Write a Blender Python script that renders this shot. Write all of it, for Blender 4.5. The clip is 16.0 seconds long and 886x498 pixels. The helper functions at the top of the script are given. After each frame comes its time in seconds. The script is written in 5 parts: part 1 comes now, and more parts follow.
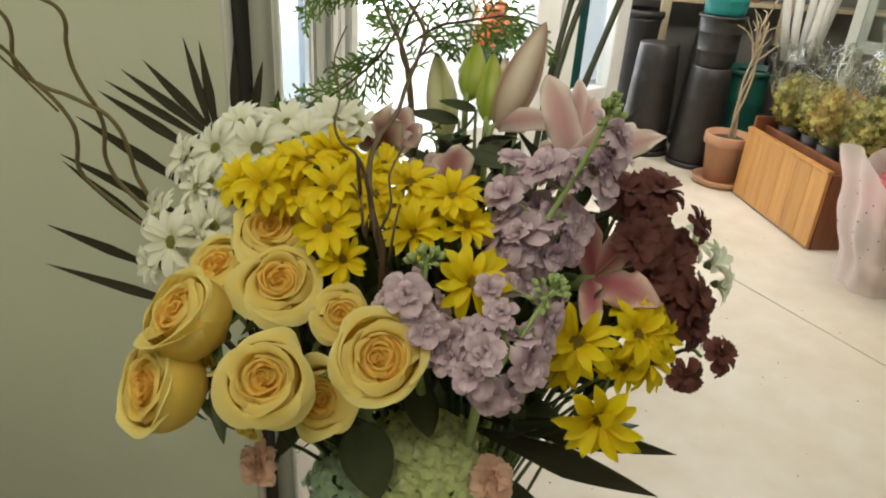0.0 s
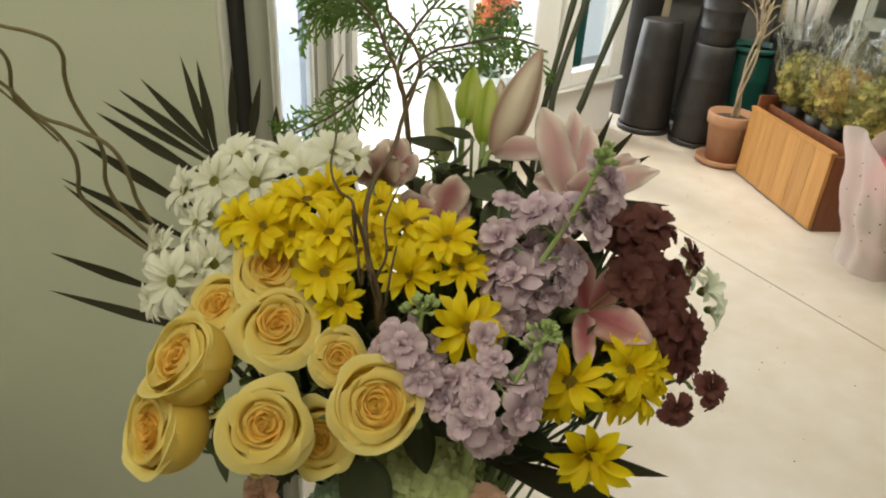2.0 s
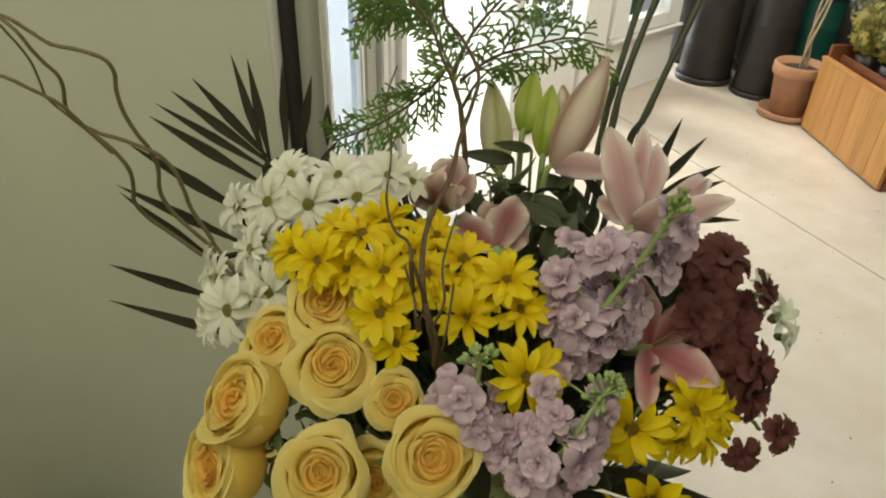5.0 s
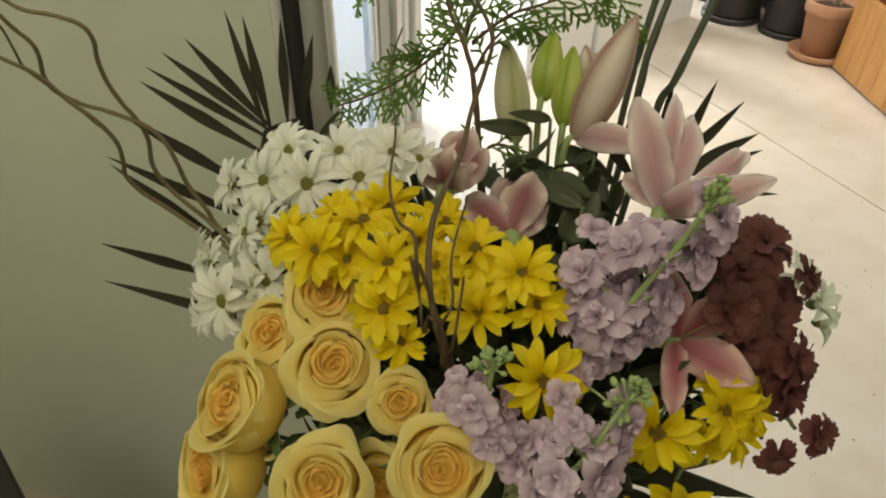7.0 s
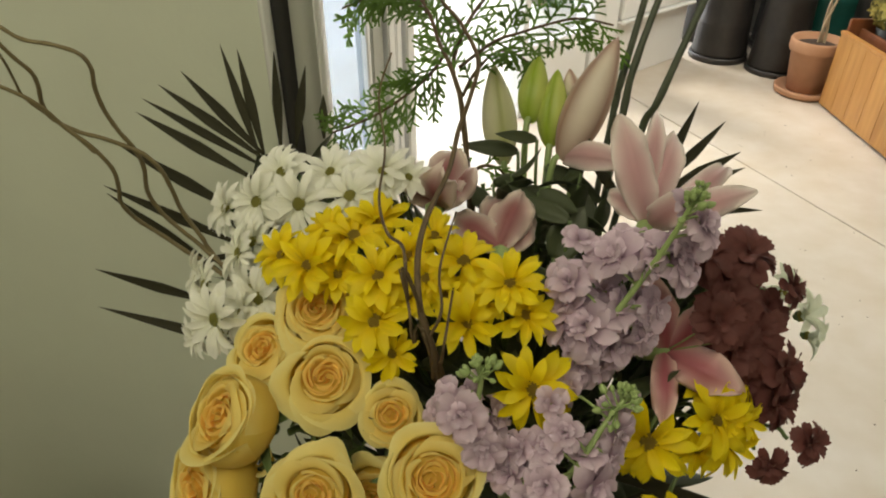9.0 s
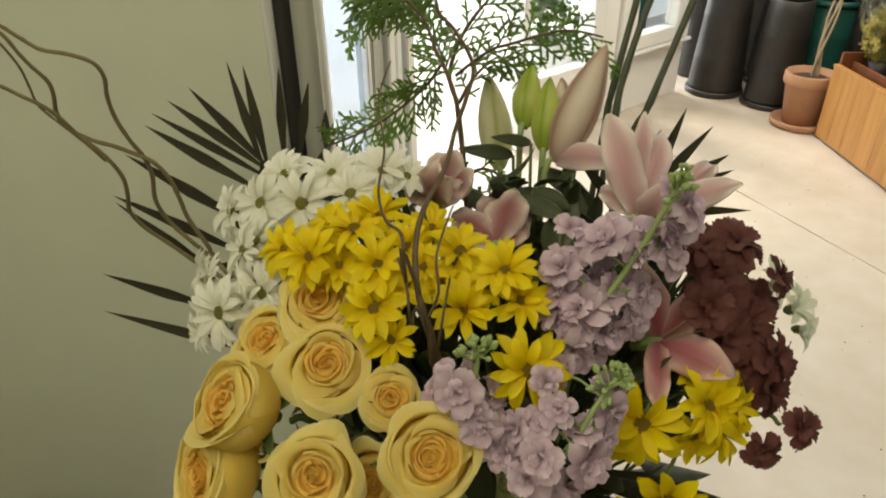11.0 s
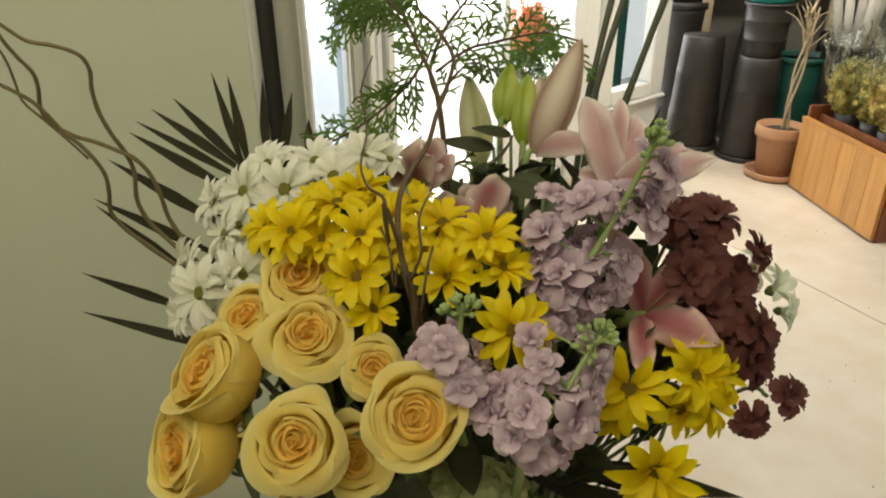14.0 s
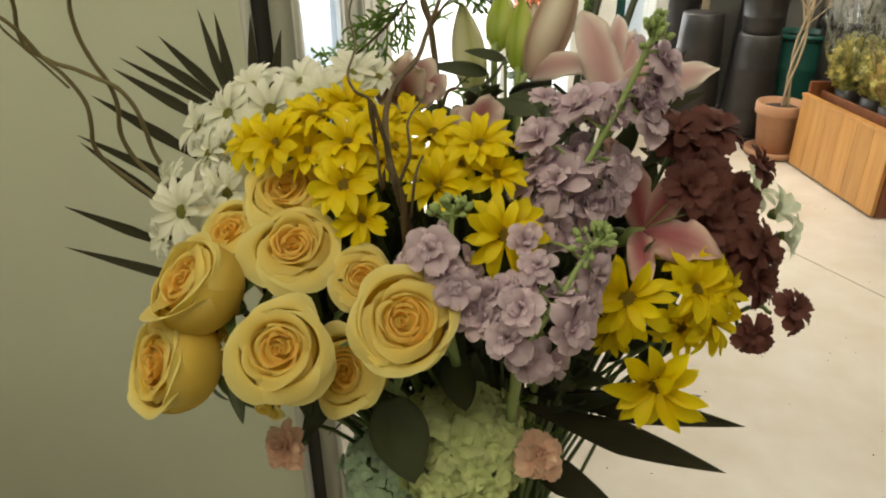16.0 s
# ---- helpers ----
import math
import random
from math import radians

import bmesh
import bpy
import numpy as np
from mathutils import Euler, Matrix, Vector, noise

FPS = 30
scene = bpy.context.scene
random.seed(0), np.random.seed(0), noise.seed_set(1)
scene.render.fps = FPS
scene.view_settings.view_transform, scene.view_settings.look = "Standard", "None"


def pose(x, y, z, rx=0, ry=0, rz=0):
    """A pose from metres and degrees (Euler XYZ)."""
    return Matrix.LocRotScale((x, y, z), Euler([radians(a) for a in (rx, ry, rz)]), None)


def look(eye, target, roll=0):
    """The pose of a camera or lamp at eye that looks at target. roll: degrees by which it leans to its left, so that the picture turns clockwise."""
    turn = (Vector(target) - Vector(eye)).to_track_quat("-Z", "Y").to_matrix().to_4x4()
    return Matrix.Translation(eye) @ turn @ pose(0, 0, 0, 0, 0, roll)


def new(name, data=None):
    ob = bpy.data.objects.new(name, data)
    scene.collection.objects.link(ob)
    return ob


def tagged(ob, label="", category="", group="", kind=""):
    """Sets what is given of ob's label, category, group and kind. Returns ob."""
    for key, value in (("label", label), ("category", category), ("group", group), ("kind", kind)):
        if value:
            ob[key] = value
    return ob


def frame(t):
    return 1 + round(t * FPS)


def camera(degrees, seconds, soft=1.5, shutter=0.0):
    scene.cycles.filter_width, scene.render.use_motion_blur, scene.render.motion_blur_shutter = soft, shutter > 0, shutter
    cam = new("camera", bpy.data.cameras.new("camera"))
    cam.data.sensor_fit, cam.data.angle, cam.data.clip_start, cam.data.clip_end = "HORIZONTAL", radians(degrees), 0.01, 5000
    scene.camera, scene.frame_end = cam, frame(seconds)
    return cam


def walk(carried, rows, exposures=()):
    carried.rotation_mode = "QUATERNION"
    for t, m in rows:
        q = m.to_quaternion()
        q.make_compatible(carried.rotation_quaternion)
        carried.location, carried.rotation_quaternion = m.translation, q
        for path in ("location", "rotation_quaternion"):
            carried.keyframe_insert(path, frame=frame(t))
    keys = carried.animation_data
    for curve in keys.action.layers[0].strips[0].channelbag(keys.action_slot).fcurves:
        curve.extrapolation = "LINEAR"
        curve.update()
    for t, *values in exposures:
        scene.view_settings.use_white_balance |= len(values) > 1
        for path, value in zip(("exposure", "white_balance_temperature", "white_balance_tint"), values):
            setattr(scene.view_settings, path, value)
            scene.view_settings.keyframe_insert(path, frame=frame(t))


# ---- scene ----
cam = camera(65.9, 16.0, soft=2.0)
PATH = [
    (0, (0.142, 0.187, 1.527), (-0.028, 1.977, 0.651), 3.8),
    (0.5, (0.14, 0.189, 1.543), (-0.028, 1.988, 0.685), 4.3),
    (1, (0.141, 0.195, 1.561), (0.004, 1.986, 0.684), 4.5),
    (1.5, (0.142, 0.198, 1.57), (0.001, 1.962, 0.64), 4.3),
    (2, (0.143, 0.204, 1.582), (-0.027, 1.957, 0.635), 3.5),
    (2.5, (0.138, 0.221, 1.59), (-0.051, 1.952, 0.606), 3.4),
    (3, (0.136, 0.217, 1.61), (-0.096, 1.967, 0.669), 2.6),
    (3.5, (0.134, 0.218, 1.62), (-0.121, 1.954, 0.659), 2.1),
    (4, (0.131, 0.223, 1.629), (-0.138, 1.948, 0.653), 1.9),
    (6.5, (0.114, 0.316, 1.639), (-0.186, 1.847, 0.387), 1.7),
    (7, (0.117, 0.319, 1.637), (-0.196, 1.866, 0.409), 0.8),
    (7.5, (0.118, 0.313, 1.635), (-0.206, 1.872, 0.425), 0.6),
    (8, (0.121, 0.311, 1.629), (-0.192, 1.88, 0.43), 0.5),
    (8.5, (0.121, 0.306, 1.626), (-0.192, 1.901, 0.462), 0.8),
    (9, (0.127, 0.301, 1.625), (-0.193, 1.92, 0.496), 0.1),
    (11.5, (0.139, 0.259, 1.596), (-0.198, 1.954, 0.59), -0.5),
    (12, (0.14, 0.256, 1.588), (-0.18, 1.969, 0.606), -0.2),
    (12.5, (0.139, 0.259, 1.58), (-0.17, 1.977, 0.604), -0.1),
    (13, (0.141, 0.253, 1.571), (-0.156, 1.996, 0.637), -0.1),
    (13.5, (0.144, 0.243, 1.557), (-0.156, 1.999, 0.647), -0.5),
    (14, (0.145, 0.231, 1.541), (-0.162, 2.005, 0.67), -0.4),
    (14.5, (0.147, 0.217, 1.527), (-0.161, 2.004, 0.684), -0.5),
    (15, (0.149, 0.213, 1.507), (-0.152, 1.985, 0.63), -0.4),
    (15.5, (0.149, 0.213, 1.493), (-0.154, 1.988, 0.624), -0.2),
    (16, (0.152, 0.224, 1.479), (-0.151, 1.984, 0.581), -0.7),
]
scene.view_settings.exposure = 0.22
walk(cam, [(t, look(eye, target, roll)) for t, eye, target, roll in PATH], [(0.0, 0.27, 6450, 9), (2.5, 0.24, 6600, 9), (4.0, 0.20, 6550, 7), (6.5, 0.10, 6650, 10), (9.0, 0.14, 6650, 10), (11.5, 0.23, 6850, 10), (16.0, 0.25, 6900, 9)])

# ---- world and light ----
world = bpy.data.worlds.new("sky")
scene.world = world
world.use_nodes = True
wn = world.node_tree
sky = wn.nodes.new("ShaderNodeTexSky")
sky.sky_type = "NISHITA"
sky.sun_disc = False
sky.sun_elevation, sky.sun_rotation = radians(58), radians(-52)
wn.links.new(sky.outputs[0], wn.nodes["Background"].inputs[0])
wn.nodes["Background"].inputs[1].default_value = 0.15


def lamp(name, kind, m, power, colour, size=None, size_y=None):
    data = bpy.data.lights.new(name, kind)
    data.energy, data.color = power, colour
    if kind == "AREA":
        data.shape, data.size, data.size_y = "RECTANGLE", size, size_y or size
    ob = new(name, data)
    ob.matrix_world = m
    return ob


sun = lamp("sun", "SUN", look((-3.9, 6.0, 8.0), (0, 3, 0)), 2.2, (1.0, 0.96, 0.90))
sun.data.angle = radians(14)
# two assumed ceiling lamps, unseen, added to light flowers, wall and back floor
lamp("assumed_ceiling_light", "AREA", pose(1.5, 3.7, 2.84), 62, (1.0, 0.95, 0.83), 1.8, 0.8)
lamp("assumed_ceiling_light", "AREA", pose(-0.40, -0.30, 2.84), 25.5, (1.0, 0.94, 0.71), 2.2, 1.2)


# ---- materials ----
def material(name, colour, rough=0.6, metal=0.0, vary=0.12, scale=40.0, bump=0.15, bump_scale=200.0, see=0.0, spec=0.5, second=None, blotch=4.0, each=0.0, sheen=0.0, tone=False):
    """A surface with variation at two scales; see: how much light passes through a thin petal or leaf; each: change from piece to piece; tone: from colour to second along the petal's own tone."""
    m = bpy.data.materials.new(name)
    m.use_nodes = True
    t = m.node_tree
    n, link = t.nodes, t.links.new
    b = n["Principled BSDF"]
    b.inputs["Roughness"].default_value, b.inputs["Metallic"].default_value = rough, metal
    b.inputs["Specular IOR Level"].default_value = spec
    b.inputs["Sheen Weight"].default_value = sheen
    co = n.new("ShaderNodeTexCoord")
    fine = n.new("ShaderNodeTexNoise")
    fine.inputs["Scale"].default_value, fine.inputs["Detail"].default_value = scale, 6
    broad = n.new("ShaderNodeTexNoise")
    broad.inputs["Scale"].default_value, broad.inputs["Detail"].default_value = blotch, 3
    for x in (fine, broad):
        link(co.outputs["Object"], x.inputs["Vector"])
    dark = tuple(c * (1 - vary) for c in colour)
    light = second or tuple(min(1, c * (1 + vary)) for c in colour)
    mix = n.new("ShaderNodeMix")
    mix.data_type = "RGBA"
    mix.inputs["A"].default_value, mix.inputs["B"].default_value = (*dark, 1), (*light, 1)
    add = n.new("ShaderNodeMath")
    add.operation = "MULTIPLY_ADD"
    add.inputs[1].default_value = 1.2
    add.inputs[2].default_value = -0.35
    both = n.new("ShaderNodeMath")
    both.operation = "ADD"
    half = n.new("ShaderNodeMath")
    half.operation = "MULTIPLY"
    half.inputs[1].default_value = 0.5
    link(fine.outputs[0], both.inputs[0])
    link(broad.outputs[0], both.inputs[1])
    link(both.outputs[0], half.inputs[0])
    link(half.outputs[0], add.inputs[0])
    add.use_clamp = True
    link(add.outputs[0], mix.inputs["Factor"])
    if tone:
        shade = n.new("ShaderNodeAttribute")
        shade.attribute_name = "tone"
        stir = n.new("ShaderNodeMath")
        stir.operation, stir.use_clamp = "MULTIPLY_ADD", True
        stir.inputs[1].default_value = 0.4
        away = n.new("ShaderNodeMath")
        away.operation = "SUBTRACT"
        away.inputs[1].default_value = 0.2
        link(add.outputs[0], stir.inputs[0])
        link(shade.outputs["Fac"], away.inputs[0])
        link(away.outputs[0], stir.inputs[2])
        link(stir.outputs[0], mix.inputs["Factor"])
    colour_out = mix.outputs["Result"]
    if each:
        info = n.new("ShaderNodeObjectInfo")
        ramp = n.new("ShaderNodeMapRange")
        ramp.inputs["To Min"].default_value, ramp.inputs["To Max"].default_value = 1 - each, 1 + each * 0.6
        link(info.outputs["Random"], ramp.inputs["Value"])
        hsv = n.new("ShaderNodeHueSaturation")
        link(ramp.outputs[0], hsv.inputs["Value"])
        link(colour_out, hsv.inputs["Color"])
        colour_out = hsv.outputs[0]
    link(colour_out, b.inputs["Base Color"])
    if bump:
        grain = n.new("ShaderNodeTexNoise")
        grain.inputs["Scale"].default_value, grain.inputs["Detail"].default_value = bump_scale, 4
        link(co.outputs["Object"], grain.inputs["Vector"])
        bp = n.new("ShaderNodeBump")
        bp.inputs["Strength"].default_value, bp.inputs["Distance"].default_value = bump, 0.002
        link(grain.outputs[0], bp.inputs["Height"])
        link(bp.outputs[0], b.inputs["Normal"])
    if see:
        tr = n.new("ShaderNodeBsdfTranslucent")
        link(colour_out, tr.inputs["Color"])
        ms = n.new("ShaderNodeMixShader")
        ms.inputs[0].default_value = see
        link(b.outputs[0], ms.inputs[1])
        link(tr.outputs[0], ms.inputs[2])
        link(ms.outputs[0], n["Material Output"].inputs["Surface"])
    return m


def clear(name, colour=(1, 1, 1), rough=0.05, gloss=0.25, wrinkle=0.0):
    """Thin clear film or pane: it lets light straight through and mirrors a little."""
    m = bpy.data.materials.new(name)
    m.use_nodes = True
    t = m.node_tree
    n, link = t.nodes, t.links.new
    n.remove(n["Principled BSDF"])
    tp, gl, ms = n.new("ShaderNodeBsdfTransparent"), n.new("ShaderNodeBsdfGlossy"), n.new("ShaderNodeMixShader")
    tp.inputs[0].default_value = (*colour, 1)
    gl.inputs["Roughness"].default_value = rough
    fr = n.new("ShaderNodeLayerWeight")
    fr.inputs[0].default_value = gloss
    if wrinkle:
        link(fr.outputs["Fresnel"], ms.inputs[0])
    else:
        ms.inputs[0].default_value = gloss
    link(tp.outputs[0], ms.inputs[1])
    link(gl.outputs[0], ms.inputs[2])
    link(ms.outputs[0], n["Material Output"].inputs["Surface"])
    if wrinkle:
        co, no, bp = n.new("ShaderNodeTexCoord"), n.new("ShaderNodeTexNoise"), n.new("ShaderNodeBump")
        no.inputs["Scale"].default_value, no.inputs["Detail"].default_value = 30, 5
        bp.inputs["Strength"].default_value, bp.inputs["Distance"].default_value = wrinkle, 0.02
        link(co.outputs["Object"], no.inputs["Vector"])
        link(no.outputs[0], bp.inputs["Height"])
        link(bp.outputs[0], gl.inputs["Normal"])
        link(bp.outputs[0], fr.inputs["Normal"])
    return m


WALL = material("wall_paint", (0.668, 0.705, 0.585), 0.55, vary=0.07, scale=8, bump=0.25, bump_scale=90, blotch=1.6)
FLOOR = material("floor_screed", (0.53, 0.445, 0.335), 0.40, vary=0.10, scale=7, bump=0.15, bump_scale=60, second=(0.72, 0.695, 0.67), blotch=1.3)
CEIL = material("ceiling_paint", (0.75, 0.74, 0.70), 0.8, vary=0.03, scale=6)
WHITEFRAME = material("white_frame", (0.80, 0.80, 0.78), 0.35, vary=0.04, scale=10, bump=0.03)
GREYFRAME = material("grey_frame", (0.46, 0.47, 0.42), 0.40, vary=0.08, scale=12, bump=0.05)
BLACKRUBBER = material("black_rubber", (0.028, 0.027, 0.025), 0.55, vary=0.2, scale=30, bump=0.1)
GLASS = clear("window_glass", (0.97, 0.985, 0.98), 0.02, 0.05)
FILMGLASS = clear("filmed_glass", (0.62, 0.67, 0.72), 0.3, 0.06)
CELLO = clear("cellophane", (0.98, 0.98, 0.96), 0.04, 0.20, wrinkle=1.0)
BLACKPLASTIC = material("black_plastic", (0.020, 0.017, 0.015), 0.45, vary=0.25, scale=25, bump=0.08, second=(0.045, 0.038, 0.034), blotch=6)
TEAL = material("teal_plastic", (0.01, 0.20, 0.19), 0.4, vary=0.15, scale=20)
GREENPLASTIC = material("green_plastic", (0.008, 0.07, 0.055), 0.4, vary=0.15, scale=20)
TERRACOTTA = material("terracotta", (0.46, 0.235, 0.125), 0.85, vary=0.18, scale=18, bump=0.4, bump_scale=150, second=(0.56, 0.32, 0.19))
SOIL = material("soil", (0.06, 0.035, 0.022), 0.95, vary=0.4, scale=120, bump=1.0, bump_scale=120)
DRYWOOD = material("dry_stem", (0.42, 0.33, 0.21), 0.85, vary=0.25, scale=80, bump=0.4)
PALEWOOD = material("pale_wood", (0.52, 0.42, 0.28), 0.7, vary=0.15, scale=30)
# dark grey base carries the dimness of the shop's far end
GREYWALL = material("dimmed_back_wall", (0.20, 0.19, 0.17), 0.8, vary=0.2, scale=8)
PAPER = material("tissue_paper", (0.78, 0.64, 0.58), 0.75, vary=0.06, scale=12, bump=0.6, bump_scale=25, see=0.35)
PINK = material("pink_flower", (0.72, 0.20, 0.24), 0.6, vary=0.2, scale=60, see=0.3)
DRYYELLOW = material("dried_yellow", (0.60, 0.50, 0.13), 0.8, vary=0.3, scale=90, see=0.2, each=0.2)
DRYGREEN = material("dried_green", (0.36, 0.35, 0.12), 0.8, vary=0.3, scale=90, see=0.2, each=0.2)
DRYORANGE = material("dried_orange", (0.52, 0.33, 0.10), 0.8, vary=0.3, scale=90, see=0.2, each=0.2)
WHITEPAPER = material("white_paper", (0.50, 0.48, 0.44), 0.7, vary=0.25, scale=20, blotch=9)
ORANGEFLOWER = material("orange_flower", (0.80, 0.25, 0.10), 0.6, vary=0.2, scale=60, see=0.3)
GARDEN = material("garden_leaf", (0.07, 0.14, 0.04), 0.6, vary=0.3, scale=40, see=0.3)
PAVING = material("outside_paving", (0.62, 0.61, 0.58), 0.8, vary=0.1, scale=12)
tissue_nodes = PAPER.node_tree.nodes
gauze, veil = tissue_nodes.new("ShaderNodeBsdfTransparent"), tissue_nodes.new("ShaderNodeMixShader")
veil.inputs[0].default_value = 0.38
PAPER.node_tree.links.new(tissue_nodes["Material Output"].inputs["Surface"].links[0].from_socket, veil.inputs[1])
PAPER.node_tree.links.new(gauze.outputs[0], veil.inputs[2])
PAPER.node_tree.links.new(veil.outputs[0], tissue_nodes["Material Output"].inputs["Surface"])
CERAMIC = material("vase_glaze", (0.62, 0.62, 0.58), 0.2, vary=0.05, scale=10, bump=0.02)

ROSE_OUT = material("rose_outer", (0.90, 0.70, 0.14), 0.7, vary=0.03, scale=60, bump=0.15, bump_scale=300, see=0.48, each=0.05, sheen=0.1, second=(0.93, 0.86, 0.40), tone=True)
ROSE_MID = material("rose_middle", (0.88, 0.63, 0.10), 0.7, vary=0.03, scale=60, bump=0.15, bump_scale=300, see=0.48, each=0.05, sheen=0.1, second=(0.92, 0.80, 0.30), tone=True)
ROSE_IN = material("rose_heart", (0.90, 0.52, 0.08), 0.65, vary=0.04, scale=60, bump=0.15, bump_scale=300, see=0.42, each=0.06, sheen=0.1, second=(0.90, 0.66, 0.16), tone=True)
WHITE_PETAL = material("white_petal", (0.86, 0.87, 0.70), 0.6, vary=0.03, scale=80, bump=0.2, bump_scale=400, see=0.38, each=0.04, second=(0.95, 0.95, 0.90), tone=True)
YELLOW_PETAL = material("yellow_petal", (0.86, 0.60, 0.003), 0.55, vary=0.05, scale=80, bump=0.2, bump_scale=400, see=0.42, each=0.10, second=(0.95, 0.80, 0.008), tone=True)
DARK_PETAL = material("burgundy_petal", (0.125, 0.036, 0.032), 0.7, vary=0.12, scale=80, bump=0.1, bump_scale=400, see=0.22, each=0.12, second=(0.17, 0.056, 0.048))
PALE_PETAL = material("pale_green_petal", (0.74, 0.79, 0.62), 0.55, vary=0.08, scale=80, see=0.4, second=(0.88, 0.90, 0.80))
LILAC = material("lilac_petal", (0.53, 0.365, 0.475), 0.6, vary=0.10, scale=70, bump=0.15, bump_scale=400, see=0.36, each=0.16, second=(0.84, 0.70, 0.81), tone=True)
LILY_PINK = material("lily_petal", (0.50, 0.13, 0.17), 0.5, vary=0.15, scale=30, bump=0.2, bump_scale=250, see=0.3, second=(0.84, 0.62, 0.57), blotch=12, tone=True)
LILY_DUSK = material("lily_petal_dusky", (0.34, 0.11, 0.12), 0.5, vary=0.15, scale=30, bump=0.2, bump_scale=250, see=0.25, second=(0.84, 0.74, 0.67), blotch=12, tone=True)
LILY_PALE = material("lily_petal_pale", (0.70, 0.43, 0.45), 0.5, vary=0.08, scale=30, bump=0.2, bump_scale=250, see=0.35, second=(0.92, 0.86, 0.82), blotch=10, tone=True)
BUD_GREEN = material("lily_bud_green", (0.36, 0.50, 0.04), 0.4, vary=0.1, scale=30, see=0.35, second=(0.66, 0.72, 0.22), tone=True)
BUD_CREAM = material("lily_bud_cream", (0.50, 0.52, 0.22), 0.4, vary=0.1, scale=30, see=0.35, second=(0.82, 0.79, 0.60), tone=True)
BUD_PINK = material("lily_bud_pink", (0.58, 0.36, 0.29), 0.4, vary=0.15, scale=40, see=0.35, second=(0.86, 0.79, 0.68), blotch=30, tone=True)
STEM = material("green_stem", (0.11, 0.165, 0.055), 0.5, vary=0.2, scale=60, bump=0.15)
STEM_PALE = material("pale_stem", (0.30, 0.40, 0.15), 0.5, vary=0.15, scale=60, bump=0.15)
LEAF = material("dark_leaf", (0.075, 0.095, 0.045), 0.45, vary=0.25, scale=50, bump=0.3, bump_scale=180, see=0.18, each=0.15)
PALM = material("palm_leaf", (0.048, 0.046, 0.027), 0.7, spec=0.15, vary=0.2, scale=40, bump=0.25, bump_scale=220, see=0.08, each=0.15)
CEDAR = material("cedar_leaf", (0.13, 0.24, 0.04), 0.6, vary=0.25, scale=90, see=0.45, each=0.3)
BARK = material("willow_bark", (0.10, 0.065, 0.03), 0.7, vary=0.3, scale=90, bump=0.5, bump_scale=250, second=(0.19, 0.13, 0.06))
BARKGREEN = material("willow_bark_pale", (0.20, 0.16, 0.075), 0.65, vary=0.25, scale=90, bump=0.4, bump_scale=250)
REED = material("reed_stem", (0.07, 0.085, 0.05), 0.5, vary=0.25, scale=60, bump=0.2)
DISC_GREEN = material("disc_green", (0.36, 0.34, 0.06), 0.8, vary=0.3, scale=300, bump=1.0, bump_scale=900)
DISC_YELLOW = material("disc_olive", (0.40, 0.27, 0.02), 0.8, vary=0.3, scale=300, bump=1.0, bump_scale=900)
HYD = material("hydrangea_floret", (0.74, 0.84, 0.40), 0.55, vary=0.08, scale=80, see=0.3, each=0.16, second=(0.90, 0.93, 0.60))
HYDBLUE = material("hydrangea_blue", (0.58, 0.76, 0.58), 0.55, vary=0.12, scale=80, see=0.3, each=0.15)
CARN = material("carnation_petal", (0.90, 0.52, 0.38), 0.6, vary=0.06, scale=80, see=0.3, each=0.10, second=(0.92, 0.66, 0.54), tone=True)


def wood_material(name, colour, second):
    """Varnished board: long grain streaks along the board, darker bands."""
    m = material(name, colour, 0.38, vary=0.2, scale=6, bump=0.1, bump_scale=120, second=second, blotch=3, each=0.10)
    t = m.node_tree
    co = [n for n in t.nodes if n.type == "TEX_COORD"][0]
    mp = t.nodes.new("ShaderNodeMapping")
    mp.inputs["Scale"].default_value = (6, 6, 0.6)
    t.links.new(co.outputs["Object"], mp.inputs[0])
    for n in t.nodes:
        if n.type == "TEX_NOISE":
            t.links.new(mp.outputs[0], n.inputs["Vector"])
    return m


WOOD = wood_material("orange_wood", (0.47, 0.21, 0.055), (0.64, 0.35, 0.11))
WOODDARK = wood_material("red_wood", (0.20, 0.065, 0.025), (0.30, 0.11, 0.045))


# ---- building helpers ----
def mesh_of(bm, mat, smooth=True):
    me = bpy.data.meshes.new("mesh")
    bm.normal_update()
    bm.to_mesh(me)
    bm.free()
    for f in me.polygons:
        f.use_smooth = smooth
    me.materials.append(mat)
    return me


def part(name, bm, mat, parent=None, label="", smooth=True, at=None):
    """Links a bmesh (or a mesh already made) as one object under a thing."""
    me = bm if isinstance(bm, bpy.types.Mesh) else mesh_of(bm, mat, smooth)
    ob = new(name, me)
    ob.parent = parent
    if at is not None:
        ob.matrix_basis = at
    if label:
        ob["label"] = label
    return ob


def thing(name, label, category, m=None, group="", kind=""):
    ob = new(name)
    ob.empty_display_size = 0.02
    if m is not None:
        ob.matrix_basis = m
    return tagged(ob, label, category, group, kind)


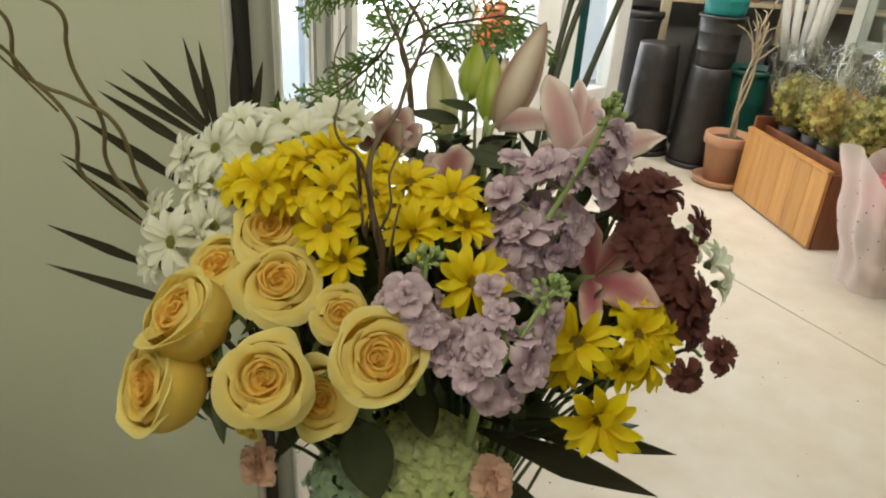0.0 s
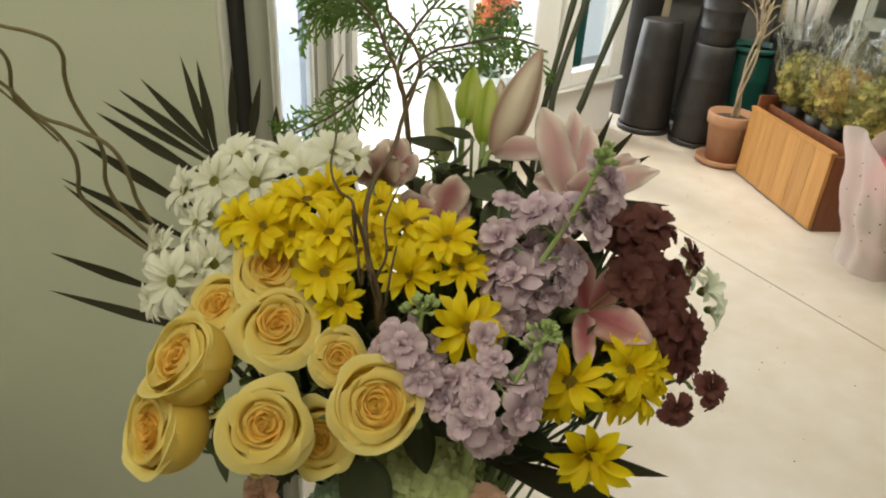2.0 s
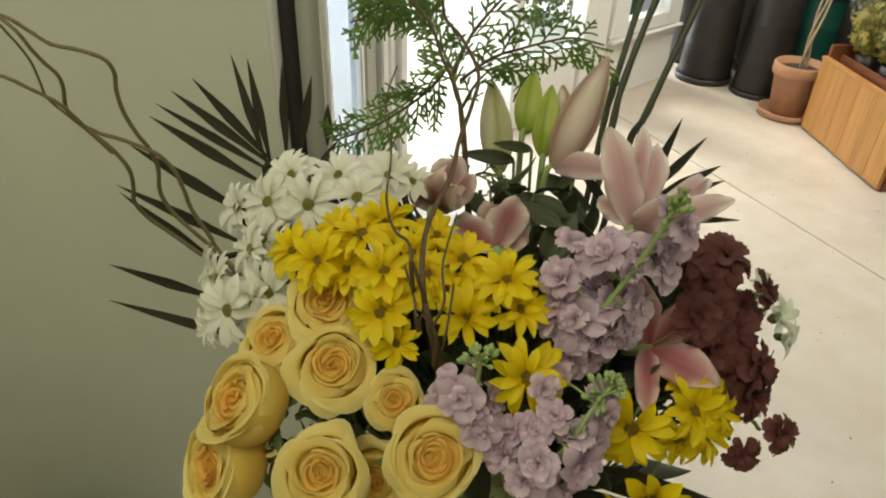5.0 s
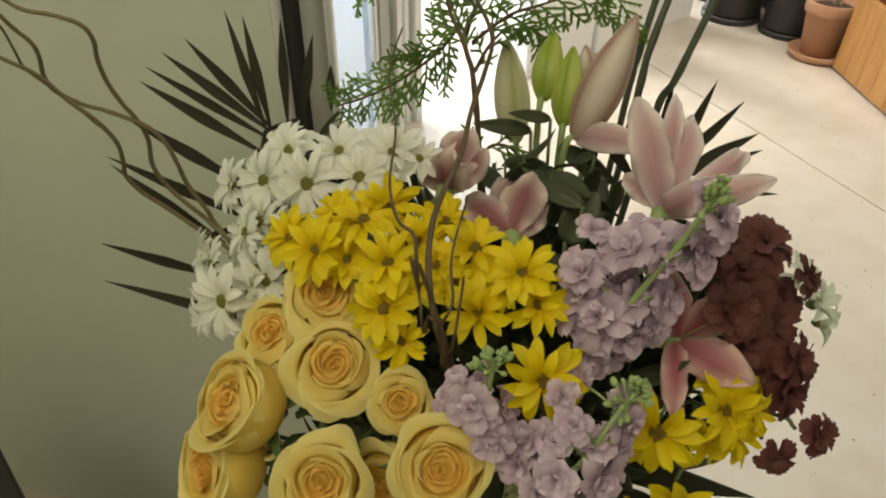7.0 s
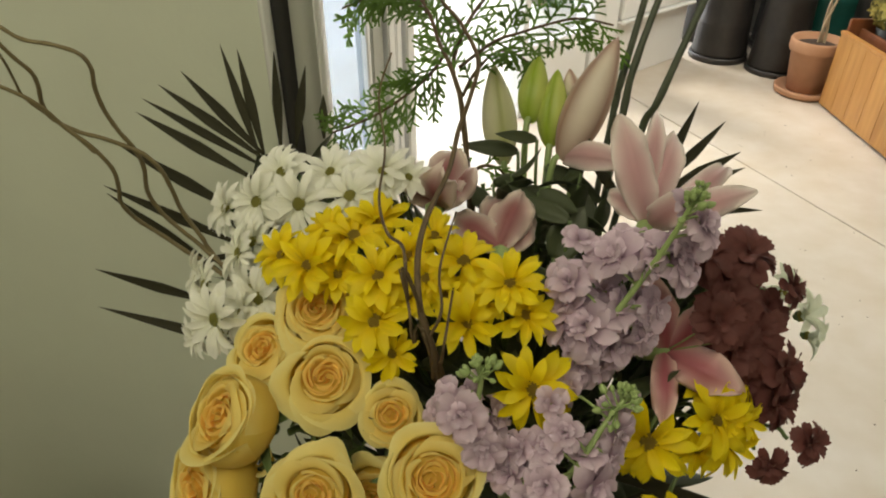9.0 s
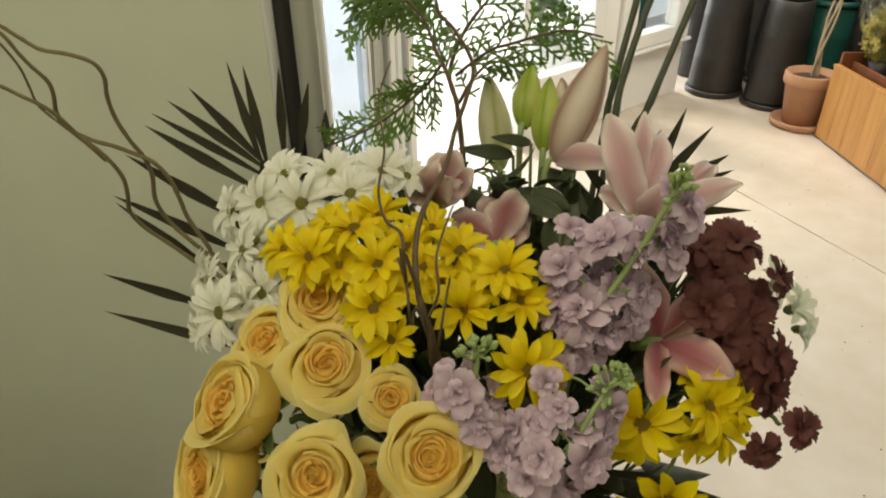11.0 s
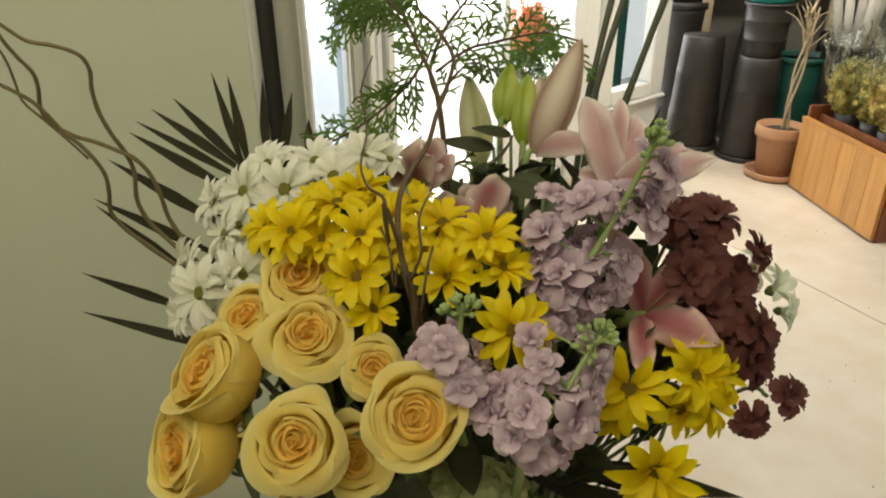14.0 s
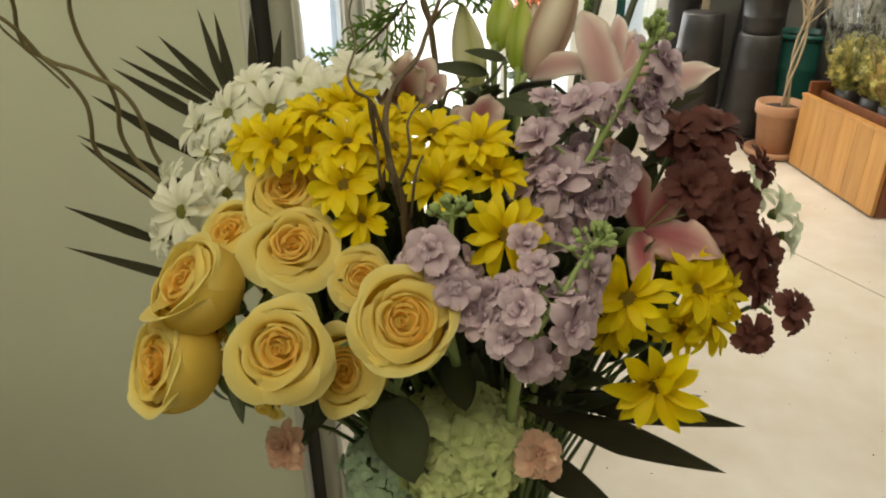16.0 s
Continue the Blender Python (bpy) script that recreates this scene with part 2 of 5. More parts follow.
def box(bm, x0, x1, y0, y1, z0, z1, m=None, bevel=0.0):
    b = bmesh.new()
    bmesh.ops.create_cube(b, size=1)
    for v in b.verts:
        v.co = Vector((x0 + (v.co.x + 0.5) * (x1 - x0), y0 + (v.co.y + 0.5) * (y1 - y0), z0 + (v.co.z + 0.5) * (z1 - z0)))
    if bevel:
        bmesh.ops.bevel(b, geom=b.edges[:], offset=bevel, segments=2, affect="EDGES")
    if m is not None:
        b.transform(m)
    me = bpy.data.meshes.new("tmp")
    b.to_mesh(me)
    b.free()
    bm.from_mesh(me)
    bpy.data.meshes.remove(me)
    return bm


def boxed(*a, **k):
    return box(bmesh.new(), *a, **k)


def spline(points, steps=6):
    """A smooth line through points."""
    p = [Vector(q) for q in points]
    if len(p) < 3:
        return [p[0].lerp(p[1], i / steps) for i in range(steps + 1)]
    out = []
    for i in range(len(p) - 1):
        a, b, c, d = p[max(i - 1, 0)], p[i], p[i + 1], p[min(i + 2, len(p) - 1)]
        for k in range(steps):
            t = k / steps
            out.append(0.5 * (2 * b + (c - a) * t + (2 * a - 5 * b + 4 * c - d) * t * t + (3 * b - a - 3 * c + d) * t ** 3))
    return out + [p[-1]]


def tube(bm, points, r0, r1, sides=8, nodes=0.0):
    """A tapered round stem along points; nodes: swellings."""
    rings, n = [], len(points)
    side = None
    for i, q in enumerate(points):
        ahead = (points[min(i + 1, n - 1)] - points[max(i - 1, 0)]).normalized()
        side = (side or ahead.orthogonal()).normalized()
        side = (side - ahead * side.dot(ahead)).normalized()
        up = ahead.cross(side)
        r = r0 + (r1 - r0) * i / (n - 1)
        if nodes and i % 4 == 0:
            r *= 1 + nodes
        rings.append([bm.verts.new(q + r * (math.cos(a) * side + math.sin(a) * up)) for a in (2 * math.pi * k / sides for k in range(sides))])
    for a, b in zip(rings, rings[1:]):
        for k in range(sides):
            bm.faces.new((a[k], a[(k + 1) % sides], b[(k + 1) % sides], b[k]))
    bm.faces.new(rings[0][::-1])
    bm.faces.new(rings[-1])
    return bm


def lathe(profile, sides=32, wobble=0.0):
    """A solid turned round z from (radius, height) pairs."""
    bm = bmesh.new()
    rings = []
    for r, z in profile:
        rings.append([bm.verts.new((r * math.cos(a), r * math.sin(a), z)) for a in (2 * math.pi * k / sides for k in range(sides))])
    for a, b in zip(rings, rings[1:]):
        for k in range(sides):
            bm.faces.new((a[k], a[(k + 1) % sides], b[(k + 1) % sides], b[k]))
    if profile[0][0] > 1e-4:
        bm.faces.new(rings[0][::-1])
    if profile[-1][0] > 1e-4:
        bm.faces.new(rings[-1])
    return bm


def sheet(fn, nu, nv, tone=None):
    """A grid of points fn(u, v), u and v from 0 to 1; tone(u, v) is kept for the petal's colours."""
    bm = bmesh.new()
    layer = bm.verts.layers.float.new("tone") if tone else None
    g = [[bm.verts.new(fn(i / nu, j / nv)) for j in range(nv + 1)] for i in range(nu + 1)]
    if tone:
        for i in range(nu + 1):
            for j in range(nv + 1):
                g[i][j][layer] = tone(i / nu, j / nv)
    for i in range(nu):
        for j in range(nv):
            bm.faces.new((g[i][j], g[i + 1][j], g[i + 1][j + 1], g[i][j + 1]))
    return bm


def thicken(bm, d):
    """Gives a sheet a real thickness."""
    bm.normal_update()
    bmesh.ops.solidify(bm, geom=bm.faces[:], thickness=d)
    return bm


def facing(p, way, spin=0.0):
    """A pose at p with z along way."""
    return Matrix.Translation(p) @ Vector(way).to_track_quat("Z", "Y").to_matrix().to_4x4() @ Matrix.Rotation(spin, 4, "Z")


def turn(axis, degrees):
    return Matrix.Rotation(radians(degrees), 4, axis)


rnd = random.Random(7)
NECK = Vector((0.125, 0.77, 0.93))


def add_stem(owner, head, way, mat=None, r=0.0028, name="stem", rise=0.0):
    """A stem from a flower's head down into the neck of the vase."""
    head, way = Vector(head), Vector(way).normalized()
    foot = NECK + Vector((rnd.uniform(-0.035, 0.035), rnd.uniform(-0.035, 0.035), rnd.uniform(-0.16, -0.10)))
    a = head - way * 0.02
    b = head - way * 0.06
    c = foot.lerp(b, 0.45) + Vector((-rise * 0.5, 0.03, -0.02 + rise))
    bm = tube(bmesh.new(), [owner.matrix_basis.inverted() @ q for q in spline([a, b, c, foot], 5)], r * 0.9, r * 1.15, 6)
    return part(name, bm, mat or STEM, owner)


# ---- the room ----
floor = thing("floor", "pale cream screed floor with fine joints and scattered specks", "floor", kind="structure")
part("bed", boxed(-4.0, 6.0, -3.2, 7.2, -0.20, -0.012), GREYFRAME, floor)
JOINT = Vector((0.734, -1.084, 0)).normalized()
JM = Matrix(((JOINT.x, -JOINT.y, 0, 0.725), (JOINT.y, JOINT.x, 0, 4.160), (0, 0, 1, 0), (0, 0, 0, 1)))
for j in range(-2, 2):
    part("slab", boxed(-9.0, 9.0, j * 4.2 + 0.003, j * 4.2 + 4.197, -0.06, 0, m=JM, bevel=0.002), FLOOR, floor, smooth=False)

# crumbs of soil and leaf on the floor
crumb = random.Random(5)
bm = bmesh.new()
for i in range(110):
    p = Vector((crumb.uniform(0.35, 2.3), crumb.uniform(1.6, 4.7), 0))
    r = crumb.uniform(0.0015, 0.004)
    ring = [bm.verts.new(p + Vector((r * crumb.uniform(0.6, 1.5) * math.cos(a), r * crumb.uniform(0.6, 1.5) * math.sin(a), 0.0003))) for a in (0, 1.2, 2.5, 3.7, 5.0)]
    peak = bm.verts.new(p + Vector((0, 0, r * 0.5)))
    for a in range(5):
        bm.faces.new((ring[a], ring[(a + 1) % 5], peak))
tagged(part("floor_crumbs", bm, SOIL, smooth=False), "dark crumbs of soil scattered over the floor", "crumbs", kind="stuff")

# the painted partition, with its black gasket edge
partition = thing("wall_partition", "smooth greenish cream painted wall with a pale edge strip", "wall", kind="structure")
part("panel", boxed(-3.2, -0.272, 1.12, 1.17, 0, 2.9), WALL, partition, smooth=False)
part("edge_strip", boxed(-0.268, -0.257, 1.108, 1.15, 0, 2.9, bevel=0.002), WHITEFRAME, partition, "white edge strip")
part("gasket", boxed(-0.256, -0.233, 1.118, 1.15, 0, 2.9, bevel=0.003), BLACKRUBBER, partition, "black rubber gasket")
part("frame", boxed(-0.232, -0.201, 1.118, 1.15, 0, 2.9, bevel=0.003), GREYFRAME, partition, "grey metal frame")
part("edge_trim", boxed(-0.200, -0.194, 1.118, 1.14, 0, 2.9, bevel=0.002), WHITEFRAME, partition, "white trim")

# the glazed front, along the line through F0
F0 = Vector((0.842, 5.36, 0))
FD = Vector((0.61, 0.79, 0)).normalized()
FM = Matrix(((FD.x, -FD.y, 0, F0.x), (FD.y, FD.x, 0, F0.y), (0, 0, 1, 0), (0, 0, 0, 1)))
front = thing("wall_front", "white framed glazed shop front with a low white panel", "wall", kind="structure")


def front_piece(name, s0, s1, z0, z1, d0, d1, mat, label="", bevel=0.006, owner=None):
    return part(name, boxed(s0, s1, d0, d1, z0, z1, m=FM, bevel=bevel), mat, owner or front, label, smooth=False)


front_piece("wall", -5.3, -3.05, 0, 2.9, 0, 0.12, WALL)
front_piece("head", -3.05, 0.0, 2.35, 2.9, 0, 0.12, WALL)
front_piece("post", -3.05, -2.90, 0, 2.35, -0.01, 0.10, WHITEFRAME)
front_piece("post", -2.70, -2.675, 0, 2.35, -0.012, 0.08, WHITEFRAME)
front_piece("post", -2.665, -2.60, 0, 2.35, -0.005, 0.10, GREYFRAME, "grey metal post")
front_piece("post", -2.59, -2.55, 0, 2.35, -0.03, 0.08, WHITEFRAME)
front_piece("post", -2.535, -2.50, 0, 2.35, -0.015, 0.08, WHITEFRAME)
front_piece("post", -2.488, -2.44, 0, 2.35, -0.035, 0.08, WHITEFRAME)
front_piece("post", -1.66, -1.615, 0, 2.35, -0.01, 0.09, WHITEFRAME)
front_piece("post", -1.06, -0.95, 0, 2.35, -0.02, 0.10, WHITEFRAME)
front_piece("post", -0.94, -0.80, 0, 2.35, -0.005, 0.10, WHITEFRAME)
front_piece("low_panel", -0.80, 0.0, 0, 0.40, 0.0, 0.10, WHITEFRAME)
front_piece("low_panel", -1.615, -1.06, 0, 0.40, 0.01, 0.10, WHITEFRAME)
window = thing("window_1", "white framed window beside the stacked buckets", "window", kind="structure")
front_piece("window_frame", -0.795, -0.63, 0.41, 2.34, -0.03, 0.07, WHITEFRAME, owner=window)
front_piece("window_frame", -0.17, -0.01, 0.41, 2.34, -0.03, 0.07, WHITEFRAME, owner=window)
front_piece("window_frame", -0.63, -0.17, 0.41, 0.50, -0.03, 0.07, WHITEFRAME, owner=window)
front_piece("window_frame", -0.63, -0.17, 2.26, 2.34, -0.03, 0.07, WHITEFRAME, owner=window)
front_piece("window_sill", -0.80, 0.0, 0.385, 0.405, -0.06, 0.0, WHITEFRAME, owner=window)
panes = thing("window_2", "clear glass panes of the shop front", "window", kind="structure")
for s0, s1, z0 in ((-2.90, -2.70, 0.0), (-2.44, -1.66, 0.0), (-1.615, -1.06, 0.40), (-0.63, -0.17, 0.50)):
    g = front_piece("pane", s0, s1, z0, 2.35 if z0 != 0.5 else 2.26, 0.03, 0.036, FILMGLASS if s0 == -2.90 else GLASS, bevel=0, owner=panes)
    g.visible_shadow = False

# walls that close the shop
tagged(part("wall_back", boxed(0.86, 6.0, 6.05, 6.2, 0, 2.9), GREYWALL, smooth=False), "back wall behind the shelf of buckets, coloured dark for dimness", "wall", kind="structure")
tagged(part("wall_right", boxed(4.2, 4.35, -3.2, 6.05, 0, 2.9), WALL, smooth=False), "painted side wall of the shop", "wall", kind="structure")
tagged(part("wall_south", boxed(-4.0, 4.35, -3.2, -3.05, 0, 2.9), WALL, smooth=False), "painted rear wall of the shop", "wall", kind="structure")
tagged(part("wall_left", boxed(-3.35, -3.2, -3.05, 1.17, 0, 2.9), WALL, smooth=False), "painted side wall beside the partition", "wall", kind="structure")
bm = bmesh.new()
outline = ((-3.35, -3.2), (4.35, -3.2), (4.35, 6.2), (0.86, 6.2), (0.86, 5.40), (-2.42, 1.17), (-3.35, 1.17))
low, high = [[bm.verts.new((x, y, z)) for x, y in outline] for z in (2.9, 3.0)]
bm.faces.new(low[::-1])
bm.faces.new(high)
for a in range(7):
    b = (a + 1) % 7
    bm.faces.new((low[a], low[b], high[b], high[a]))
tagged(part("ceiling", bm, CEIL, smooth=False), "plain pale ceiling", "ceiling", kind="structure")

# outside
tagged(part("ground", boxed(-60, 60, -60, 80, -0.3, -0.21), PAVING, smooth=False), "pale paving outside the shop", "ground", kind="structure")

# emissive panel added for the overexposed outside; it also lights the room
GLOW = bpy.data.materials.new("glowing_distance")
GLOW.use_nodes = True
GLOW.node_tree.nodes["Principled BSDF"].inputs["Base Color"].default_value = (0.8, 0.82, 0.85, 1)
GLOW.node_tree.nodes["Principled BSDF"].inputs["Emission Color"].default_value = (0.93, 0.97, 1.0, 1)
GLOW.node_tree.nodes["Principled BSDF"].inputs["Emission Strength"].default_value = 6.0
tagged(part("backdrop", boxed(-14, 10, 7.0, 7.2, -0.2, 7, m=FM), GLOW, smooth=False), "glowing panel standing in for bright hazy daylight beyond the glass", "backdrop", kind="structure")

# weaker emissive panel added for the pale outlook through the side window
PALE_GLOW = GLOW.copy()
PALE_GLOW.name = "glowing_pale_distance"
PALE_GLOW.node_tree.nodes["Principled BSDF"].inputs["Emission Color"].default_value = (0.62, 0.66, 0.64, 1)
PALE_GLOW.node_tree.nodes["Principled BSDF"].inputs["Emission Strength"].default_value = 0.55
tagged(part("backdrop", boxed(0.8, 4.2, 1.5, 1.55, -0.2, 3.0, m=FM), PALE_GLOW, smooth=False), "pale glowing panel standing in for the view beyond the side window", "backdrop", kind="structure")
tagged(part("outdoor_post", boxed(-0.28, -0.02, 0.30, 0.36, -0.012, 2.6, m=FM, bevel=0.01), GREENPLASTIC, smooth=False), "dark green painted post outside the window", "post")

# a low dark cabinet standing at the wall
side = thing("low_cabinet", "low near-black cabinet beside the painted wall", "cabinet", Matrix(((0.82, -0.57, 0, -0.66), (-0.57, -0.82, 0, 0.795), (0, 0, 1, 0), (0, 0, 0, 1))))
part("top", boxed(-0.20, 0.30, 0.0, 0.40, 0.675, 0.70, bevel=0.004), BLACKPLASTIC, side, smooth=False)
part("body", boxed(-0.18, 0.28, 0.02, 0.38, 0.0, 0.673, bevel=0.004), BLACKPLASTIC, side, smooth=False)

# ---- the flower arrangement ----
vase = part("vase", lathe([(0.0, 0.0), (0.12, 0.0), (0.125, 0.02), (0.10, 0.30), (0.075, 0.70), (0.068, 0.84), (0.072, 0.86), (0.066, 0.86), (0.060, 0.84), (0.066, 0.70), (0.075, 0.5), (0.0, 0.5)], 40), CERAMIC, at=pose(NECK.x, NECK.y, 0))
tagged(vase, "tall pale glazed floor vase holding the flower stems", "vase")


def cup_at(points, h):
    """The point at h (0 to 1) on a smooth line through five points."""
    x = min(max(h, 0), 1.08) * 4
    i = min(int(x), 3)
    t = x - i
    a, b, c, d = points[max(i - 1, 0)], points[i], points[i + 1], points[min(i + 2, 4)]
    return [0.5 * (2 * q + (r - p) * t + (2 * p - 5 * q + 4 * r - w) * t * t + (3 * q - p - 3 * r + w) * t ** 3) for p, q, r, w in zip(a, b, c, d)]


def rose_petal(f, R, seed, shut=0.0):
    """One rose petal; f: below 0.6 a rolled petal of the heart, up to 0.85 one of the bowl round it, above that one of the outer cup; shut: how far the cup is still closed."""
    k = random.Random(seed)
    inner, outer = f < 0.6, f > 0.85
    g = f / 0.6
    if inner:
        rim = (0.04 + 0.46 * g) * k.uniform(0.88, 1.10)
        top = 0.27 - 0.05 * g + k.uniform(-0.05, 0.05)
        line = [(rim * 0.70, -0.15), (rim * 0.86, 0.0), (rim * 0.95, 0.10), (rim, 0.18), (rim + 0.05 * g, top)]
        width = radians(150 - 40 * g + k.uniform(-20, 25))
        roll, drop = 0.05 + 0.07 * g, 0.20
    elif not outer:
        rim = k.uniform(0.58, 0.90) - 0.08 * shut
        line = [(0.16, -1.0), (0.44, -0.50), (0.50, -0.05), (0.56, 0.13), (rim, 0.17 + k.uniform(-0.06, 0.06))]
        width = radians(150 + k.uniform(-20, 15))
        roll, drop = 0.13, 0.30
    else:
        rim = k.uniform(0.88, 1.08) - 0.14 * shut
        line = [(0.16, -1.02), (0.66, -0.70), (0.82, -0.28), (0.76, 0.06), (rim, 0.08 + 0.10 * shut + k.uniform(-0.12, 0.06))]
        width = radians(150 + k.uniform(-16, 16))
        roll, drop = 0.20 - 0.10 * shut, 0.26
    skew, ph, ph2 = k.uniform(-0.10, 0.10), k.uniform(0, 6), k.uniform(0, 6)
    wave = 0.040 * R * (0.5 + f)
    point, dip = k.uniform(0.02, 0.12) * f, k.uniform(-0.45, 0.45)

    def at(u, v):
        w = 2 * u - 1
        edge = 0.96 - drop * abs(w) ** 2.3 + 0.028 * math.cos(3 * w + ph) + 0.014 * math.cos(9 * w + ph2) + point * math.exp(-((w - dip) / 0.22) ** 2)
        h = v * edge
        a = w * width / 2 * (0.45 + 0.55 * math.sin(min(1, h * 1.3) * math.pi / 2))
        r, z = (R * q for q in cup_at(line, h))
        r += R * skew * w * h + wave * math.sin(3 * w + ph) * h ** 3
        z += 1.2 * wave * math.sin(4 * w + 2 * ph) * h ** 4
        q = max(0.0, (v - 0.74) / 0.26)
        bend = roll * R * q * q * (0.55 + 0.45 * math.sin(2.4 * w + ph2))
        return Vector(((r + 0.6 * bend) * math.cos(a), (r + 0.6 * bend) * math.sin(a), z - bend))

    return sheet(at, 18, 18, lambda u, v: max(0, (v - 0.45) / 0.55) ** 1.6)


def leaf_blade(L, W, droop=0.2, fold=0.25, thick=0.0006, wavy=0.0):
    """A pointed leaf along +y from the origin, its upper side +z, folded along the midrib."""

    def at(u, v):
        w = 2 * u - 1
        half = W / 2 * math.sin(math.pi * min(1, 0.04 + v * 0.96) ** 0.8) ** 0.85
        return Vector((w * half, L * v, -droop * L * v * v + fold * abs(w) * half + wavy * W * math.sin(9 * v) * w))

    return thicken(sheet(at, 6, 12), thick)


def rose(p, R, way, seed, shut=0.0):
    k = random.Random(seed)
    ob = thing("yellow_rose", "open pale yellow garden rose with a peach heart", "rose", facing(p, way, k.uniform(0, 6.28)), "roses of the arrangement")
    for i in range(31):
        f = 0.59 * (i / 17) ** 0.8 if i < 18 else 0.72 if i < 24 else 0.95
        mat = ROSE_IN if f < 0.46 else ROSE_MID if f < 0.8 else ROSE_OUT
        spin = 137.5 * i if i < 18 else 125 * i + 20 if i < 24 else 360 / 7 * i
        lean = k.uniform(-7, 6) if i < 18 else k.uniform(-13, 8)
        part("petal", rose_petal(f, R, seed * 100 + i, shut), mat, ob, at=Matrix.Rotation(radians(spin + k.uniform(-16, 16)), 4, "Z") @ turn("Y", lean))
    part("heart", lathe([(0.0, -0.7 * R), (0.50 * R, -0.6 * R), (0.70 * R, -0.2 * R), (0.66 * R, -0.04 * R), (0.42 * R, 0.06 * R), (0.20 * R, 0.08 * R), (0.0, 0.06 * R)], 20), ROSE_MID, ob)
    part("calyx", lathe([(0.0, -1.25 * R), (0.10 * R, -1.22 * R), (0.22 * R, -1.0 * R), (0.25 * R, -0.85 * R), (0.0, -0.8 * R)], 12), STEM, ob)
    for i in range(5):
        part("sepal", leaf_blade(0.9 * R, 0.26 * R, 0.5), STEM, ob, at=turn("Z", 72 * i) @ Matrix.Translation((0, 0.2 * R, -0.95 * R)) @ turn("X", k.uniform(-20, 35)))
    add_stem(ob, Vector(p) - Vector(way).normalized() * R, way, STEM, 0.0034)
    return ob


ROSES = [
    (-0.017, 0.571, 1.221, 0.037, 0.15, -0.75, 0.6),
    (0.064, 0.585, 1.241, 0.038, 0.2, -0.7, 0.68),
    (-0.109, 0.577, 1.196, 0.044, -0.5, -0.66, 0.42),
    (-0.093, 0.602, 1.247, 0.043, -0.52, -0.46, 0.68),
    (-0.028, 0.64, 1.26, 0.038, 0.12, -0.5, 0.85),
    (0.023, 0.632, 1.242, 0.026, 0.3, -0.6, 0.72),
    (-0.049, 0.69, 1.282, 0.035, 0.05, -0.45, 0.9),
    (-0.088, 0.665, 1.256, 0.028, -0.25, -0.45, 0.85),
    (0.017, 0.6, 1.186, 0.033, -0.25, -0.8, 0.45),
]
for i, (x, y, z, r, a, b, c) in enumerate(ROSES):
    rose((x, y, z), r * (0.93, 0.98, 0.96, 0.92, 0.92, 1.0, 1.03, 1.12, 0.98)[i], (a, b, c), 11 + i, 1.0 if i in (2, 3) else 0.3 * (i % 2))


def ruffle_petal(L, W, seed, mat, teeth=0.0):
    """A rounded wavy petal along +x."""
    k = random.Random(seed)
    ph, wv = k.uniform(0, 6), k.uniform(0.07, 0.13)

    def at(u, v):
        w = 2 * u - 1
        half = W / 2 * (0.16 + 0.84 * math.sin(min(1, v / 0.66) * math.pi / 2)) * math.sqrt(max(0.02, 1 - max(0, (v - 0.66) / 0.35) ** 2.4))
        jag = 1 + teeth * 0.06 * math.sin(13 * w + ph) * (v > 0.8) - 0.05 * math.exp(-(w / 0.2) ** 2) * v ** 4
        return Vector((L * v * jag, w * half, 0.16 * L * math.sin(v * 2.4) - 0.18 * L * v ** 3 + wv * L * v * v * math.sin(4 * w + ph) + 0.05 * L * v ** 3 * math.sin(9 * w + ph)))

    return mesh_of(sheet(at, 8, 7, lambda u, v: 0.1 + 0.9 * v ** 1.5 * k.uniform(0.85, 1)), mat)


def ray_petal(L, W, lift, seed, notch=0.0):
    """A daisy's ray petal along +x, with two shallow grooves and a blunt tip."""
    k = random.Random(seed)
    bend, twist = k.uniform(0.7, 1.3) * lift, k.uniform(-0.25, 0.25)

    def at(u, v):
        w = 2 * u - 1
        half = W / 2 * (0.35 + 0.65 * math.sin(min(1, v / 0.62) * math.pi / 2)) * math.sqrt(max(0.0, 1 - max(0, (v - 0.62) / 0.385) ** 2.2))
        tip = 1 - notch * math.cos(w * math.pi * 1.5) * (v > 0.9) * 0.08
        z = bend * L * (math.sin(v * 2.2) * 0.55 - 0.55 * v * v) + W * 0.10 * math.cos(w * math.pi * 2) * (1 - v) + 0.18 * abs(w) ** 2 * half
        return Vector((L * v * tip, w * half, z + twist * w * half * v))

    return sheet(at, 4, 7, lambda u, v: 0.25 + 0.75 * v)


def dome(r, h, mat):
    bm = lathe([(r * 0.9, -h * 0.6), (r, 0), (r * 0.92, h * 0.5), (r * 0.7, h * 0.85), (r * 0.4, h), (r * 0.12, h * 0.86), (0.0, h * 0.82)], 16)
    return mesh_of(bm, mat)


def petal_set(mat, L, W, lift, count, notch=0.0):
    return [mesh_of(ray_petal(L, W, lift, 50 + i, notch), mat) for i in range(count)]


WHITE_SET = petal_set(WHITE_PETAL, 1.0, 0.31, 0.30, 6)
YELLOW_SET = petal_set(YELLOW_PETAL, 1.0, 0.36, 0.36, 8, 1.0)
PALE_SET = petal_set(PALE_PETAL, 1.0, 0.34, 0.5, 5)
WHITE_DISC, YELLOW_DISC, DARK_DISC, PALE_DISC = dome(1, 0.5, DISC_GREEN), dome(1, 0.5, DISC_YELLOW), dome(1, 0.5, DARK_PETAL), dome(1, 0.5, DISC_GREEN)


